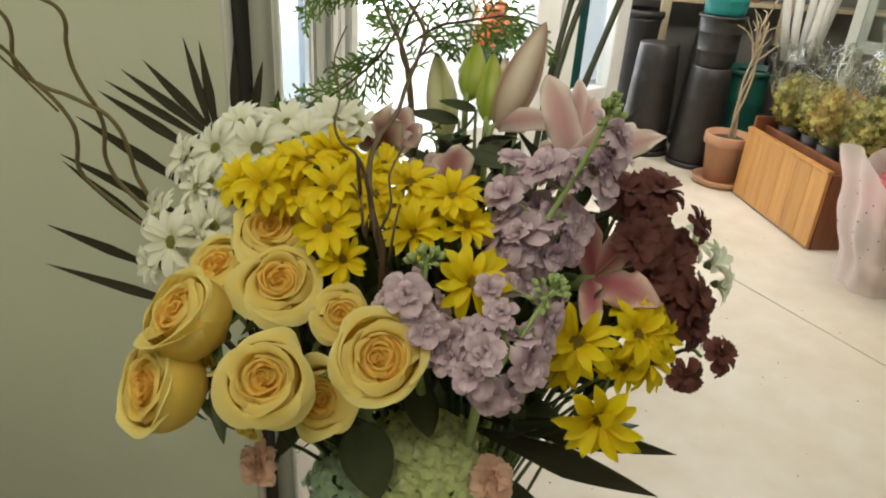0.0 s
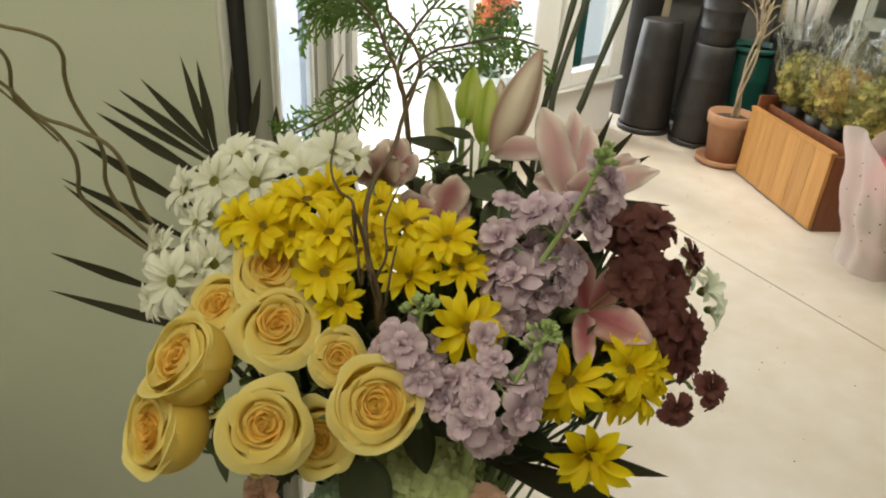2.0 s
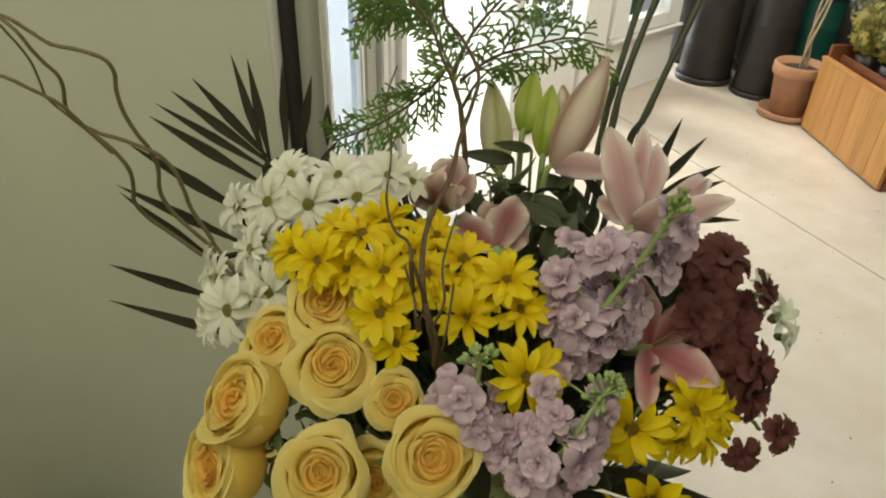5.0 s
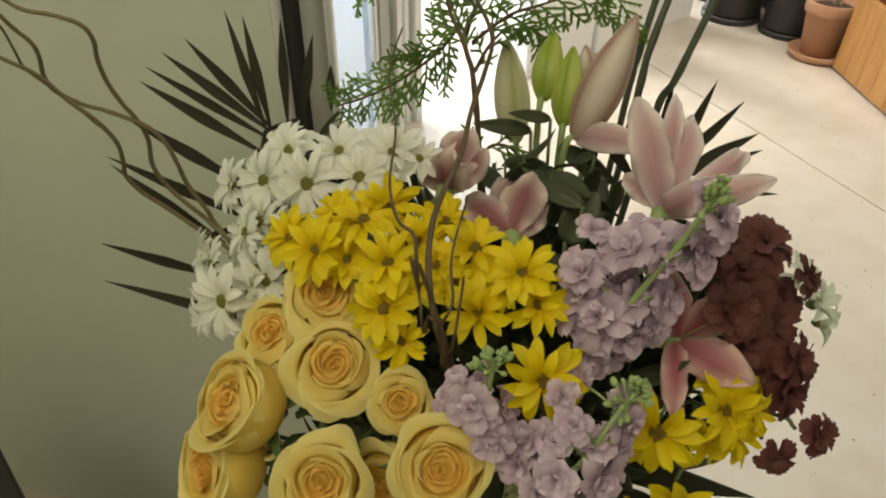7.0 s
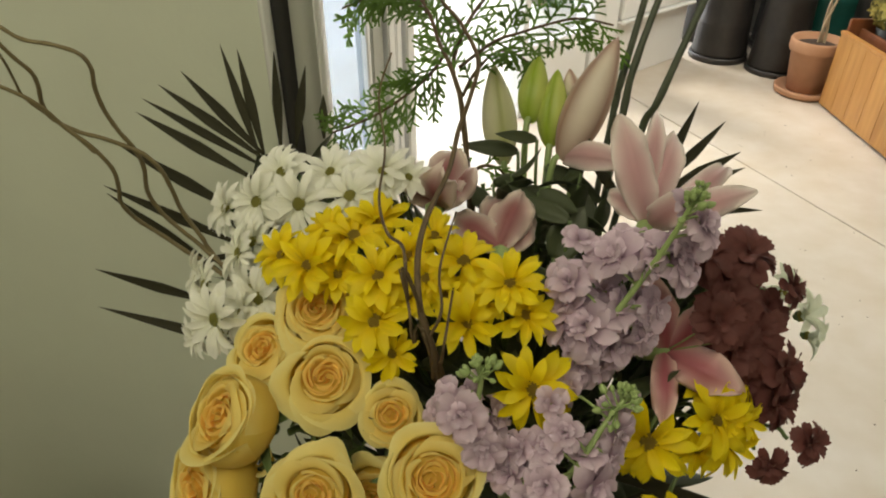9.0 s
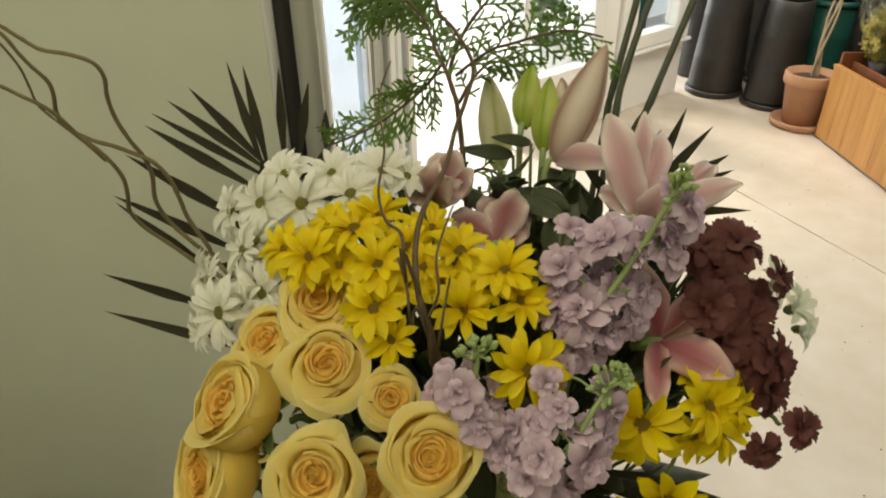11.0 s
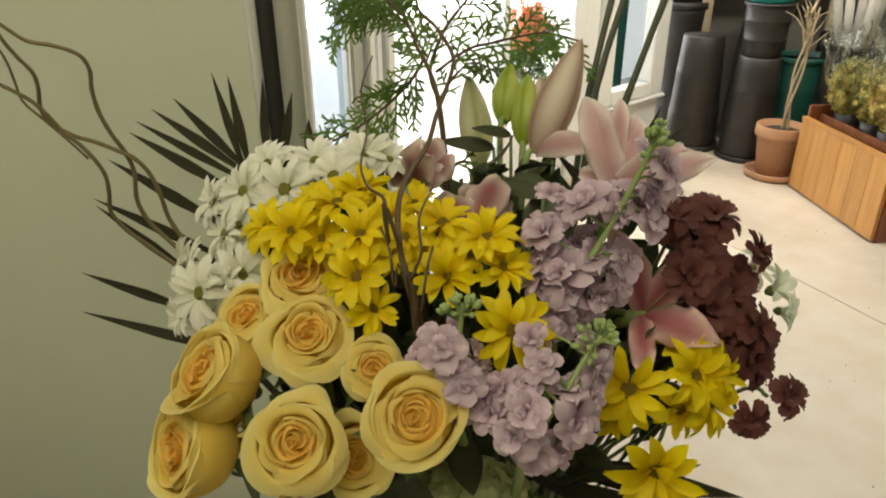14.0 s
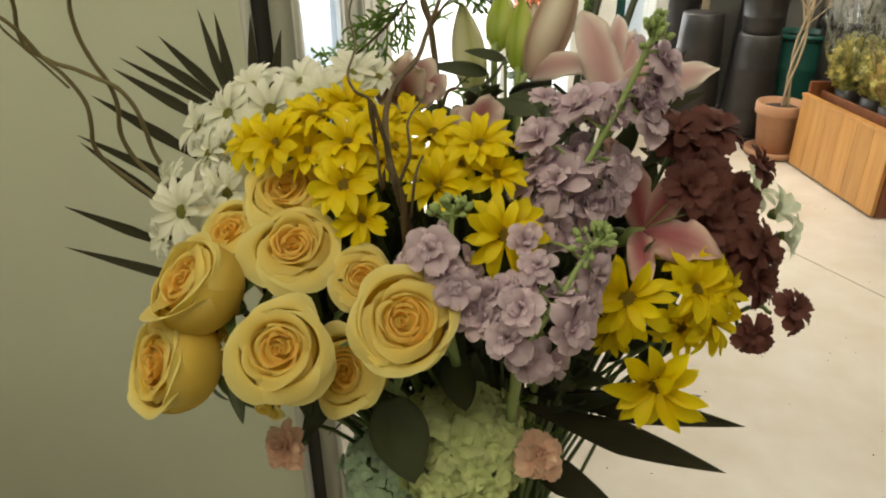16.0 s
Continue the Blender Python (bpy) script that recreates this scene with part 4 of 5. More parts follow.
for (x, y, z, r), meshes, n, label in zip(HYDRANGEA, (HGREEN, HBLUE), (270, 150), ("pale green hydrangea head of many small florets", "bluish green hydrangea head in shade")):
    ob = thing("hydrangea", label, "hydrangea", Matrix.Translation((x, y, z)), "hydrangeas")
    part("core", lathe([(0.0, -0.75 * r), (0.45 * r, -0.5 * r), (0.66 * r, 0), (0.45 * r, 0.5 * r), (0.0, 0.64 * r)], 20), STEM, ob)
    for i in range(n):
        h = 1 - 2 * (i + 0.5) / n
        a = i * 2.39996
        q = Vector((math.sqrt(1 - h * h) * math.cos(a), math.sqrt(1 - h * h) * math.sin(a), h))
        s = r * rnd.uniform(0.17, 0.25)
        part("floret", rnd.choice(meshes), None, ob, at=facing(q * r * rnd.uniform(0.80, 0.98), q + Vector((rnd.uniform(-0.3, 0.3), rnd.uniform(-0.3, 0.3), rnd.uniform(-0.3, 0.3))), rnd.uniform(0, 6)) @ Matrix.Diagonal((s, s, s, 1)))
    add_stem(ob, (x, y, z), (0, -0.3, 1), STEM, 0.004)

CARNATIONS = [
    (-0.044, 0.62, 1.089, 0.02, -0.3, -0.8, 0.4),
    (0.156, 0.65, 1.079, 0.02, 0.3, -0.7, 0.5),
]
for i, (x, y, z, r, a, b, c) in enumerate(CARNATIONS):
    ob = thing("carnation", "small peach pink carnation with ruffled petals", "carnation", facing((x, y, z), (a, b, c), i), "carnations")
    ruffle(ob, "bloom", Matrix.Identity(4), r, CARN_PETALS, CARNEYE, ((8, 4, 1.0), (8, 24, 0.95), (7, 44, 0.85), (6, 62, 0.75), (5, 78, 0.7)), rnd)
    part("calyx", lathe([(0.0, -0.02), (0.004, -0.019), (0.006, -0.004), (0.004, 0.0), (0.0, 0.0)], 10), STEM, ob)
    add_stem(ob, (x, y, z), (a, b, c), STEM, 0.002)


def blade(a, b, W, droop=0.04, mat=None):
    """A stiff pointed leaflet from a to b, folded along its middle."""
    a, b = Vector(a), Vector(b)
    way = b - a
    L = way.length
    side = way.cross(Vector((0.1, -0.75, 0.6))).normalized()
    up = side.cross(way).normalized()

    def at(u, v):
        w = 2 * u - 1
        half = W / 2 * min(1, 0.16 + 0.84 * v / 0.5) * (1 - max(0, (v - 0.4) / 0.6) ** 1.5)
        return a + way * v + side * (w * half) + up * (0.35 * abs(w) * half - droop * L * v * v)

    return thicken(sheet(at, 4, 14), 0.0005)


def palm(name, label, leaflets, W, hub_line, droop=0.0):
    ob = thing(name, label, "palm leaf", Matrix.Translation(leaflets[0][0]), "palm leaves")
    inv = ob.matrix_basis.inverted()
    for a, b in leaflets:
        bm = blade(a, b, W * rnd.uniform(0.85, 1.1), droop)
        bm.transform(inv)
        part("leaflet", bm, PALM, ob)
    part("rachis", tube(bmesh.new(), [inv @ q for q in spline(hub_line, 6)], 0.0025, 0.004, 6), PALM, ob)
    return ob


PALMLEFT = [
    [(-0.24, 0.99, 1.272), (-0.284, 1.03, 1.371)],
    [(-0.234, 0.995, 1.271), (-0.263, 1.03, 1.367)],
    [(-0.24, 0.98, 1.275), (-0.333, 1.015, 1.341)],
    [(-0.241, 0.97, 1.273), (-0.346, 0.985, 1.334)],
    [(-0.241, 0.96, 1.266), (-0.357, 0.965, 1.324)],
    [(-0.246, 0.95, 1.252), (-0.355, 0.945, 1.316)],
    [(-0.251, 0.92, 1.221), (-0.364, 0.91, 1.293)],
    [(-0.254, 0.9, 1.19), (-0.367, 0.875, 1.258)],
    [(-0.273, 0.88, 1.172), (-0.362, 0.87, 1.252)],
    [(-0.254, 0.83, 1.153), (-0.332, 0.787, 1.212)],
    [(-0.2, 0.8, 1.124), (-0.334, 0.775, 1.172)],
    [(-0.21, 1.0, 1.276), (-0.222, 1.04, 1.364)],
    [(-0.196, 1.02, 1.271), (-0.189, 1.05, 1.345)],
    [(-0.166, 1.03, 1.272), (-0.17, 1.05, 1.311)],
]
PALMLEFT = [[tuple(p + 0.22 * (p - q) for p, q in zip(a, b)), b] for a, b in PALMLEFT]
PALMRIGHT = [
    [(0.22, 0.95, 1.272), (0.255, 1, 1.356)],
    [(0.225, 0.95, 1.279), (0.283, 0.99, 1.341)],
    [(0.227, 0.94, 1.279), (0.3, 0.97, 1.318)],
    [(0.226, 0.93, 1.28), (0.306, 0.96, 1.306)],
    [(0.222, 0.92, 1.271), (0.324, 0.93, 1.276)],
    [(0.208, 0.96, 1.25), (0.216, 1.02, 1.351)],
    [(0.147, 0.95, 1.311), (0.193, 0.93, 1.267)],
]
PALMLOW = [
    [(0.138, 0.72, 1.073), (0.317, 0.7, 1.036)],
    [(0.14, 0.74, 1.074), (0.338, 0.74, 1.056)],
    [(0.127, 0.72, 1.021), (0.231, 0.68, 0.997)],
]
DEEP = NECK - Vector((0, 0, 0.13))
palm("palm_frond", "dark green palm frond with stiff pointed leaflets before the wall", PALMLEFT, 0.0135, [PALMLEFT[12][0], PALMLEFT[0][0], PALMLEFT[5][0], PALMLEFT[7][0], PALMLEFT[9][0], DEEP])
palm("palm_frond", "dark green palm frond with narrow leaflets behind the lilies", PALMRIGHT, 0.0125, [PALMRIGHT[0][0], PALMRIGHT[3][0], PALMRIGHT[4][0], DEEP])
palm("palm_frond", "dark green palm frond with broad leaflets over the floor", PALMLOW, 0.032, [PALMLOW[1][0], PALMLOW[0][0], PALMLOW[2][0], DEEP])

WILLOWLEFT = [
    [(-0.432, 0.785, 1.492), (-0.394, 0.785, 1.477), (-0.366, 0.79, 1.468), (-0.351, 0.796, 1.455), (-0.338, 0.802, 1.443), (-0.316, 0.808, 1.438), (-0.298, 0.815, 1.429), (-0.295, 0.821, 1.414), (-0.302, 0.827, 1.394), (-0.304, 0.833, 1.369), (-0.299, 0.839, 1.344), (-0.293, 0.845, 1.325), (-0.293, 0.852, 1.3), (-0.301, 0.858, 1.267), (-0.295, 0.864, 1.238), (-0.274, 0.865, 1.214), (-0.251, 0.865, 1.191), (-0.147, 0.82, 1.132)],
    [(-0.414, 0.785, 1.508), (-0.382, 0.785, 1.48), (-0.352, 0.78, 1.461), (-0.348, 0.787, 1.443), (-0.344, 0.793, 1.429), (-0.339, 0.8, 1.415), (-0.342, 0.806, 1.4), (-0.351, 0.813, 1.379), (-0.351, 0.819, 1.362), (-0.333, 0.826, 1.347), (-0.317, 0.832, 1.34), (-0.303, 0.839, 1.331), (-0.284, 0.845, 1.319), (-0.274, 0.852, 1.298), (-0.271, 0.858, 1.27), (-0.271, 0.865, 1.243), (-0.254, 0.865, 1.209), (-0.245, 0.865, 1.188), (-0.158, 0.83, 1.111)],
    [(-0.471, 0.785, 1.434), (-0.423, 0.785, 1.423), (-0.377, 0.78, 1.416), (-0.363, 0.788, 1.404), (-0.348, 0.796, 1.391), (-0.341, 0.804, 1.377), (-0.333, 0.813, 1.355), (-0.32, 0.821, 1.335), (-0.311, 0.829, 1.308), (-0.317, 0.837, 1.282), (-0.326, 0.845, 1.258), (-0.32, 0.853, 1.234), (-0.3, 0.861, 1.21), (-0.273, 0.865, 1.185), (-0.248, 0.865, 1.169), (-0.142, 0.81, 1.136)],
]
WILLOWLEFT.append([(-0.409, 0.785, 1.505), (-0.385, 0.785, 1.483), (-0.369, 0.785, 1.461), (-0.365, 0.793, 1.443), (-0.364, 0.801, 1.424), (-0.369, 0.81, 1.402), (-0.373, 0.818, 1.382), (-0.362, 0.826, 1.362), (-0.35, 0.834, 1.342), (-0.33, 0.835, 1.32)])
WILLOWMID = [
    [(0.053, 0.69, 1.199), (0.051, 0.655, 1.263), (0.053, 0.645, 1.297), (0.043, 0.65, 1.326), (0.034, 0.68, 1.349), (0.032, 0.72, 1.36), (0.037, 0.78, 1.368), (0.036, 0.83, 1.381), (0.041, 0.86, 1.401), (0.042, 0.89, 1.422), (0.02, 0.92, 1.445), (-0.001, 0.94, 1.459), (-0.006, 0.95, 1.485)],
    [(0.053, 0.65, 1.276), (0.049, 0.645, 1.306), (0.057, 0.65, 1.331), (0.05, 0.68, 1.345), (0.047, 0.76, 1.342)],
    [(0.043, 0.65, 1.33), (0.034, 0.65, 1.338), (0.024, 0.68, 1.357), (0.01, 0.69, 1.362), (-0.007, 0.73, 1.366), (-0.021, 0.8, 1.373), (-0.042, 0.86, 1.394), (-0.04, 0.9, 1.419)],
    [(0.053, 0.65, 1.285), (0.04, 0.64, 1.308), (0.034, 0.65, 1.334), (0.002, 0.73, 1.323)],
    [(0.049, 0.68, 1.227), (0.058, 0.645, 1.289), (0.061, 0.65, 1.318), (0.054, 0.72, 1.31)],
]
for i, line in enumerate(WILLOWLEFT):
    ob = thing("curly_willow", "wavy pale brown curly willow twig against the wall", "twig", Matrix.Translation(line[-1]), "curly willow twigs")
    pts = [q - Vector(line[-1]) for q in spline([*line, DEEP] if i < 3 else line, 5)]
    part("twig", tube(bmesh.new(), pts, *((0.0016, 0.0027) if i < 3 else (0.0011, 0.0013)), 7, nodes=0.10), BARKGREEN, ob)
for i, line in enumerate(WILLOWMID):
    ob = thing("curly_willow", "dark brown twisting willow twig among the daisies", "twig", Matrix.Translation(line[0]), "curly willow twigs")
    pts = [q - Vector(line[0]) for q in spline([DEEP, *line], 5)]
    part("twig", tube(bmesh.new(), pts, 0.0027 if i == 0 else 0.0016, 0.0017 if i == 0 else 0.0008, 7), BARK, ob)

REEDS = [
    [(0.171, 1.02, 1.284), (0.179, 1.05, 1.359), (0.206, 1.12, 1.499), (0.22, 1.15, 1.573)],
    [(0.177, 0.98, 1.287), (0.188, 1.02, 1.386), (0.221, 1.08, 1.499), (0.247, 1.12, 1.587)],
    [(0.195, 0.98, 1.274), (0.217, 1, 1.361), (0.264, 1.06, 1.504), (0.289, 1.1, 1.578)],
]
for line in REEDS:
    ob = thing("reed_stem", "straight jointed grey green reed stem", "reed", Matrix.Translation(line[0]), "reed stems")
    pts = [q - Vector(line[0]) for q in spline([DEEP, *line], 6)]
    part("stem", tube(bmesh.new(), pts, 0.0038, 0.0035, 8, nodes=0.16), REED, ob)


def cedar_spray(bm, start, way, plane, L, level, k):
    """A flat spray of scale leaves: a rib with alternate shorter ribs, down to small scales."""
    n = max(5, int(L / 0.0055))
    side = plane.cross(way).normalized()
    bend = k.uniform(-0.25, 0.25)
    line = [start + way * (L * i / n) + side * (bend * L * (i / n) ** 2) + plane * (0.02 * L * math.sin(3 * i / n)) - Vector((0, 0, 0.10 * L * (i / n) ** 2)) for i in range(n + 1)]
    w = 0.0014 if level else 0.0012
    for i in range(n):
        a, b = line[i], line[i + 1]
        q = [bm.verts.new(v) for v in (a - side * w, a + side * w, b + side * w * 0.7, b - side * w * 0.7)]
        bm.faces.new(q)
        for sgn in (1, -1):
            if level == 0:
                t = (way * 0.8 + side * sgn * 0.55 + plane * k.uniform(-0.25, 0.25)).normalized() * 0.0052
                s = side * 0.0008 + way * 0.0014
                q = [bm.verts.new(v) for v in (a - s, a + s, a + t)]
                bm.faces.new(q)
        if level and i > 0:
            sgn = 1 if i % 2 else -1
            l2 = L * (0.50 if level == 1 else 0.46) * (1 - 0.75 * i / n) * k.uniform(0.7, 1.1)
            if l2 > 0.006:
                cedar_spray(bm, a, (way * 0.72 + side * sgn * 0.62 + plane * k.uniform(-0.15, 0.15)).normalized(), plane, l2, level - 1, k)


CEDARBRANCH = [
    [(0.043, 0.86, 1.279), (0.035, 0.874, 1.351), (0.026, 0.889, 1.388), (0.013, 0.903, 1.413), (0.001, 0.918, 1.426), (-0.008, 0.932, 1.44), (-0.02, 0.947, 1.453), (-0.042, 0.961, 1.467), (-0.077, 0.976, 1.486), (-0.106, 0.99, 1.506)],
    [(0.021, 0.92, 1.377), (0.011, 0.936, 1.4), (0.023, 0.952, 1.437), (0.044, 0.968, 1.465), (0.065, 0.984, 1.487), (0.087, 1.0, 1.509)],
    [(0.004, 0.94, 1.411), (-0.013, 0.948, 1.385), (-0.041, 0.956, 1.357), (-0.078, 0.964, 1.328), (-0.116, 0.972, 1.306), (-0.141, 0.98, 1.293)],
    [(0.018, 0.93, 1.399), (0.048, 0.952, 1.419), (0.07, 0.974, 1.422), (0.094, 0.996, 1.425), (0.125, 1.018, 1.427), (0.161, 1.04, 1.416)],
    [(-0.009, 0.94, 1.441), (-0.034, 0.955, 1.455), (-0.057, 0.97, 1.458), (-0.087, 0.985, 1.444), (-0.119, 1.0, 1.429)],
    [(0.022, 0.93, 1.371), (0.03, 0.955, 1.386), (0.046, 0.98, 1.399), (0.063, 1.005, 1.391), (0.086, 1.03, 1.368)],
    [(-0.023, 0.96, 1.45), (-0.025, 0.973, 1.472), (-0.032, 0.987, 1.493), (-0.051, 1.0, 1.507)],
    [(0.038, 0.88, 1.283), (0.044, 0.887, 1.314), (0.061, 0.893, 1.316), (0.074, 0.9, 1.301)],
    [(0.104, 0.73, 1.071), (0.137, 0.7, 1.061), (0.173, 0.69, 1.052)],
]
for i, line in enumerate(CEDARBRANCH):
    k = random.Random(800 + i)
    ob = thing("cedar_branch", "green cedar branch with flat scaly sprays before the window", "cedar branch", Matrix.Translation(line[0]), "cedar branches")
    inv = Matrix.Translation(-Vector(line[0]))
    pts = spline(line, 6)
    part("twig", tube(bmesh.new(), [inv @ q for q in (spline([DEEP, line[0]], 4)[:-1] + pts if i in (0, 1) else pts)], 0.0030 if i < 2 else 0.0019, 0.0011, 6), BARK, ob)
    total = len(pts)
    count = max(4, int(sum((b - a).length for a, b in zip(pts, pts[1:])) / (0.0075 if i in (0, 2, 4) else 0.012)))
    for j in range(count):
        at_i = int(total * (0.30 if i < 2 else 0.10) + (total - 2) * (0.70 if i < 2 else 0.90) * j / count)
        at_i = min(at_i, total - 2)
        q = pts[at_i]
        along = (pts[at_i + 1] - pts[at_i]).normalized()
        plane = Vector((k.uniform(-0.5, 0.5), -1, k.uniform(-0.1, 0.9))).normalized()
        side = plane.cross(along).normalized() * (1 if j % 2 else -1)
        way = (along * 0.75 + side * 0.7).normalized()
        bm = bmesh.new()
        cedar_spray(bm, q, way, plane, k.uniform(0.035, 0.060) if i in (2, 3, 4) or i == 0 and j > count * 0.6 else k.uniform(0.022, 0.042), 2 if i in (0, 2, 4) or k.random() < 0.6 else 1, k)
        bm.transform(inv)
        part("spray", bm, CEDAR, ob, smooth=False)

# broad dark leaves between the flowers
LEAVES = [
    [(0.039, 0.63, 1.143), (0.063, 0.6, 1.081)],
    [(0.099, 0.9, 1.345), (0.064, 0.88, 1.358)],
    [(0.082, 0.9, 1.331), (0.031, 0.88, 1.344)],
    [(0.145, 0.84, 1.274), (0.149, 0.88, 1.31)],
    [(0.127, 0.8, 1.281), (0.149, 0.82, 1.324)],
    [(0.108, 0.88, 1.305), (0.06, 0.85, 1.292)],
    [(0.11, 0.9, 1.318), (0.174, 0.9, 1.283)],
    [(-0.07, 0.6, 1.185), (-0.054, 0.57, 1.154)],
    [(-0.09, 0.61, 1.207), (-0.099, 0.6, 1.159)],
    [(-0.026, 0.62, 1.152), (-0.007, 0.58, 1.157)],
    [(0.265, 0.8, 1.274), (0.225, 0.82, 1.29)],
    [(0.137, 0.8, 1.32), (0.083, 0.83, 1.324)],
    [(0.251, 0.8, 1.3), (0.225, 0.78, 1.285)],
]
for i, (a, b) in enumerate(LEAVES):
    L = (Vector(b) - Vector(a)).length
    ob = thing("dark_leaf", "broad dark green leaf between the flowers", "leaf", Matrix.Translation(a), "dark leaves")
    way = Vector(b) - Vector(a)
    side = way.cross(Vector((0.1, -0.75, 0.6))).normalized()
    up = side.cross(way).normalized()
    frame_m = Matrix((side, way.normalized(), up)).transposed().to_4x4()
    part("blade", leaf_blade(L, L * (0.62 if i in (0, 3, 4) else 0.28), 0.12, 0.25, wavy=0.02), LEAF, ob, at=frame_m)
    part("stalk", tube(bmesh.new(), [q - Vector(a) for q in spline([Vector(a), Vector(a).lerp(DEEP, 0.5) + Vector((0, 0.03, 0)), DEEP], 4)], 0.0018, 0.0024, 5), STEM, ob)

# foliage filling the inside of the bunch
CORE = Vector((0.10, 0.80, 1.13))
LEAFMESH = [mesh_of(leaf_blade(1.0, 0.42, 0.15 * (1 + i), 0.25, 0.004), LEAF) for i in range(3)]
for i in range(48):
    way = Vector((rnd.uniform(-1, 1), rnd.uniform(-1, 0.35), rnd.uniform(0.0, 1))).normalized()
    far = Vector((0.17 * way.x, 0.13 * way.y, 0.13 * way.z))
    ob = thing("leafy_stem", "leafy dark green stem inside the bunch", "foliage", Matrix.Translation(CORE + far), "leafy stems")
    inv = ob.matrix_basis.inverted()
    pts = spline([DEEP, (CORE + far).lerp(DEEP, 0.4) + Vector((0, 0.02, 0)), CORE + far], 6)
    part("stem", tube(bmesh.new(), [inv @ q for q in pts], 0.0028, 0.0014, 6), STEM, ob)
    for j in range(5):
        q = pts[8 + j]
        out = (way + Vector((rnd.uniform(-1, 1), rnd.uniform(-1, 1), rnd.uniform(-0.7, 1)))).normalized()
        s = rnd.uniform(0.04, 0.07)
        part("leaf", rnd.choice(LEAFMESH), None, ob, at=inv @ facing(q, out) @ turn("X", 80) @ Matrix.Diagonal((s, s, s, 1)))

# half-open rose bud and drooping rose leaves at the lower edge
SIDEBUDS = [
    (-0.071, 0.6, 1.205, 0.012, -0.3, -0.5, 0.7),
    (-0.044, 0.66, 1.193, 0.012, 0, -0.6, 0.6),
    (-0.04, 0.585, 1.158, 0.014, -0.1, -0.8, -0.3),
]
for x, y, z, r, a, b, c in SIDEBUDS:
    ob = thing("rose_bud", "small half-open cream yellow rose bud", "rose bud", facing((x, y, z), (a, b, c)), "rose buds")
    for i in range(7):
        part("petal", rose_petal(0.20 + 0.08 * i if i < 5 else 0.62 + 0.03 * (i - 5), r * 1.3, 950 + i), ROSE_OUT, ob, at=turn("Z", 137 * i))
    part("calyx", lathe([(0.0, -1.3 * r), (0.2 * r, -1.25 * r), (0.45 * r, -0.7 * r), (0.3 * r, -0.2 * r), (0.0, -0.1 * r)], 10), STEM, ob)
    add_stem(ob, Vector((x, y, z)) - Vector((a, b, c)).normalized() * r, (a, b, c), STEM, 0.002)

# leaves close under the flower heads
for cx, cy, cz, n in ((0.10, 0.74, 1.20, 5), (0.13, 0.74, 1.17, 3), (0.05, 0.72, 1.20, 4), (-0.03, 0.64, 1.19, 4), (0.03, 0.65, 1.19, 4), (-0.04, 0.66, 1.18, 2), (0.14, 0.80, 1.22, 4), (0.19, 0.80, 1.20, 4), (0.10, 0.80, 1.24, 5), (0.02, 0.82, 1.24, 4), (-0.12, 0.86, 1.29, 4), (-0.15, 0.85, 1.26, 4), (-0.165, 0.83, 1.22, 4), (-0.05, 0.87, 1.29, 3), (0.070, 0.85, 1.301, 4), (0.104, 0.85, 1.242, 4), (0.117, 0.85, 1.314, 4), (0.142, 0.85, 1.281, 4), (0.059, 0.85, 1.255, 4), (0.07, 0.78, 1.21, 4), (0.24, 0.81, 1.22, 2), (0.20, 0.83, 1.25, 4), (0.05, 0.80, 1.22, 3)):
    for i in range(n):
        p = Vector((cx + rnd.uniform(-0.03, 0.03), cy + rnd.uniform(-0.02, 0.02), cz + rnd.uniform(-0.03, 0.03)))
        ob = thing("leafy_stem", "leafy dark green stem under the flower heads", "foliage", Matrix.Translation(p), "leafy stems")
        inv = ob.matrix_basis.inverted()
        pts = spline([DEEP, p.lerp(DEEP, 0.4) + Vector((0, 0.03, 0)), p], 5)
        part("stem", tube(bmesh.new(), [inv @ q for q in pts], 0.0026, 0.0014, 6), STEM, ob)
        for j in range(5):
            out = Vector((rnd.uniform(-1, 1), rnd.uniform(-0.6, 0.4), rnd.uniform(-0.5, 1))).normalized()
            s = rnd.uniform(0.035, 0.055)
            part("leaf", rnd.choice(LEAFMESH), None, ob, at=inv @ facing(pts[-1 - j], out) @ turn("X", 80) @ turn("Y", rnd.uniform(0, 180)) @ Matrix.Diagonal((s, s, s, 1)))

# ---- the back of the shop ----
def bucket(name, label, mat, x, y, z, r0, r1, h, upside=False, group="stacked buckets"):
    """A tapered plastic bucket with a rolled rim and two hoops."""
    ob = thing(name, label, "bucket", pose(x, y, z, 180 if upside else 0, 0, rnd.uniform(0, 90)) @ Matrix.Translation((0, 0, -h if upside else 0)), group)
    body = [(0.0, 0.0), (r0 - 0.008, 0.0), (r0, 0.008)]
    for f in (0.15, 0.30, 0.31, 0.33, 0.34, 0.66, 0.67, 0.69, 0.70, 0.92):
        hoop = 0.0018 if f in (0.31, 0.33, 0.67, 0.69) else 0
        body.append((r0 + (r1 - r0) * f + hoop, h * f))
    body += [(r1, h * 0.95), (r1 - 0.006, h * 0.95), (r0 - 0.008, 0.012), (0.0, 0.012)]
    part("body", lathe(body, 36), mat, ob)
    part("rim", lathe([(r1 - 0.006, h * 0.95), (r1 + 0.010, h * 0.95), (r1 + 0.012, h * 0.975), (r1 + 0.008, h), (r1 - 0.004, h), (r1 - 0.006, h * 0.95)], 36), mat, ob)
    return ob


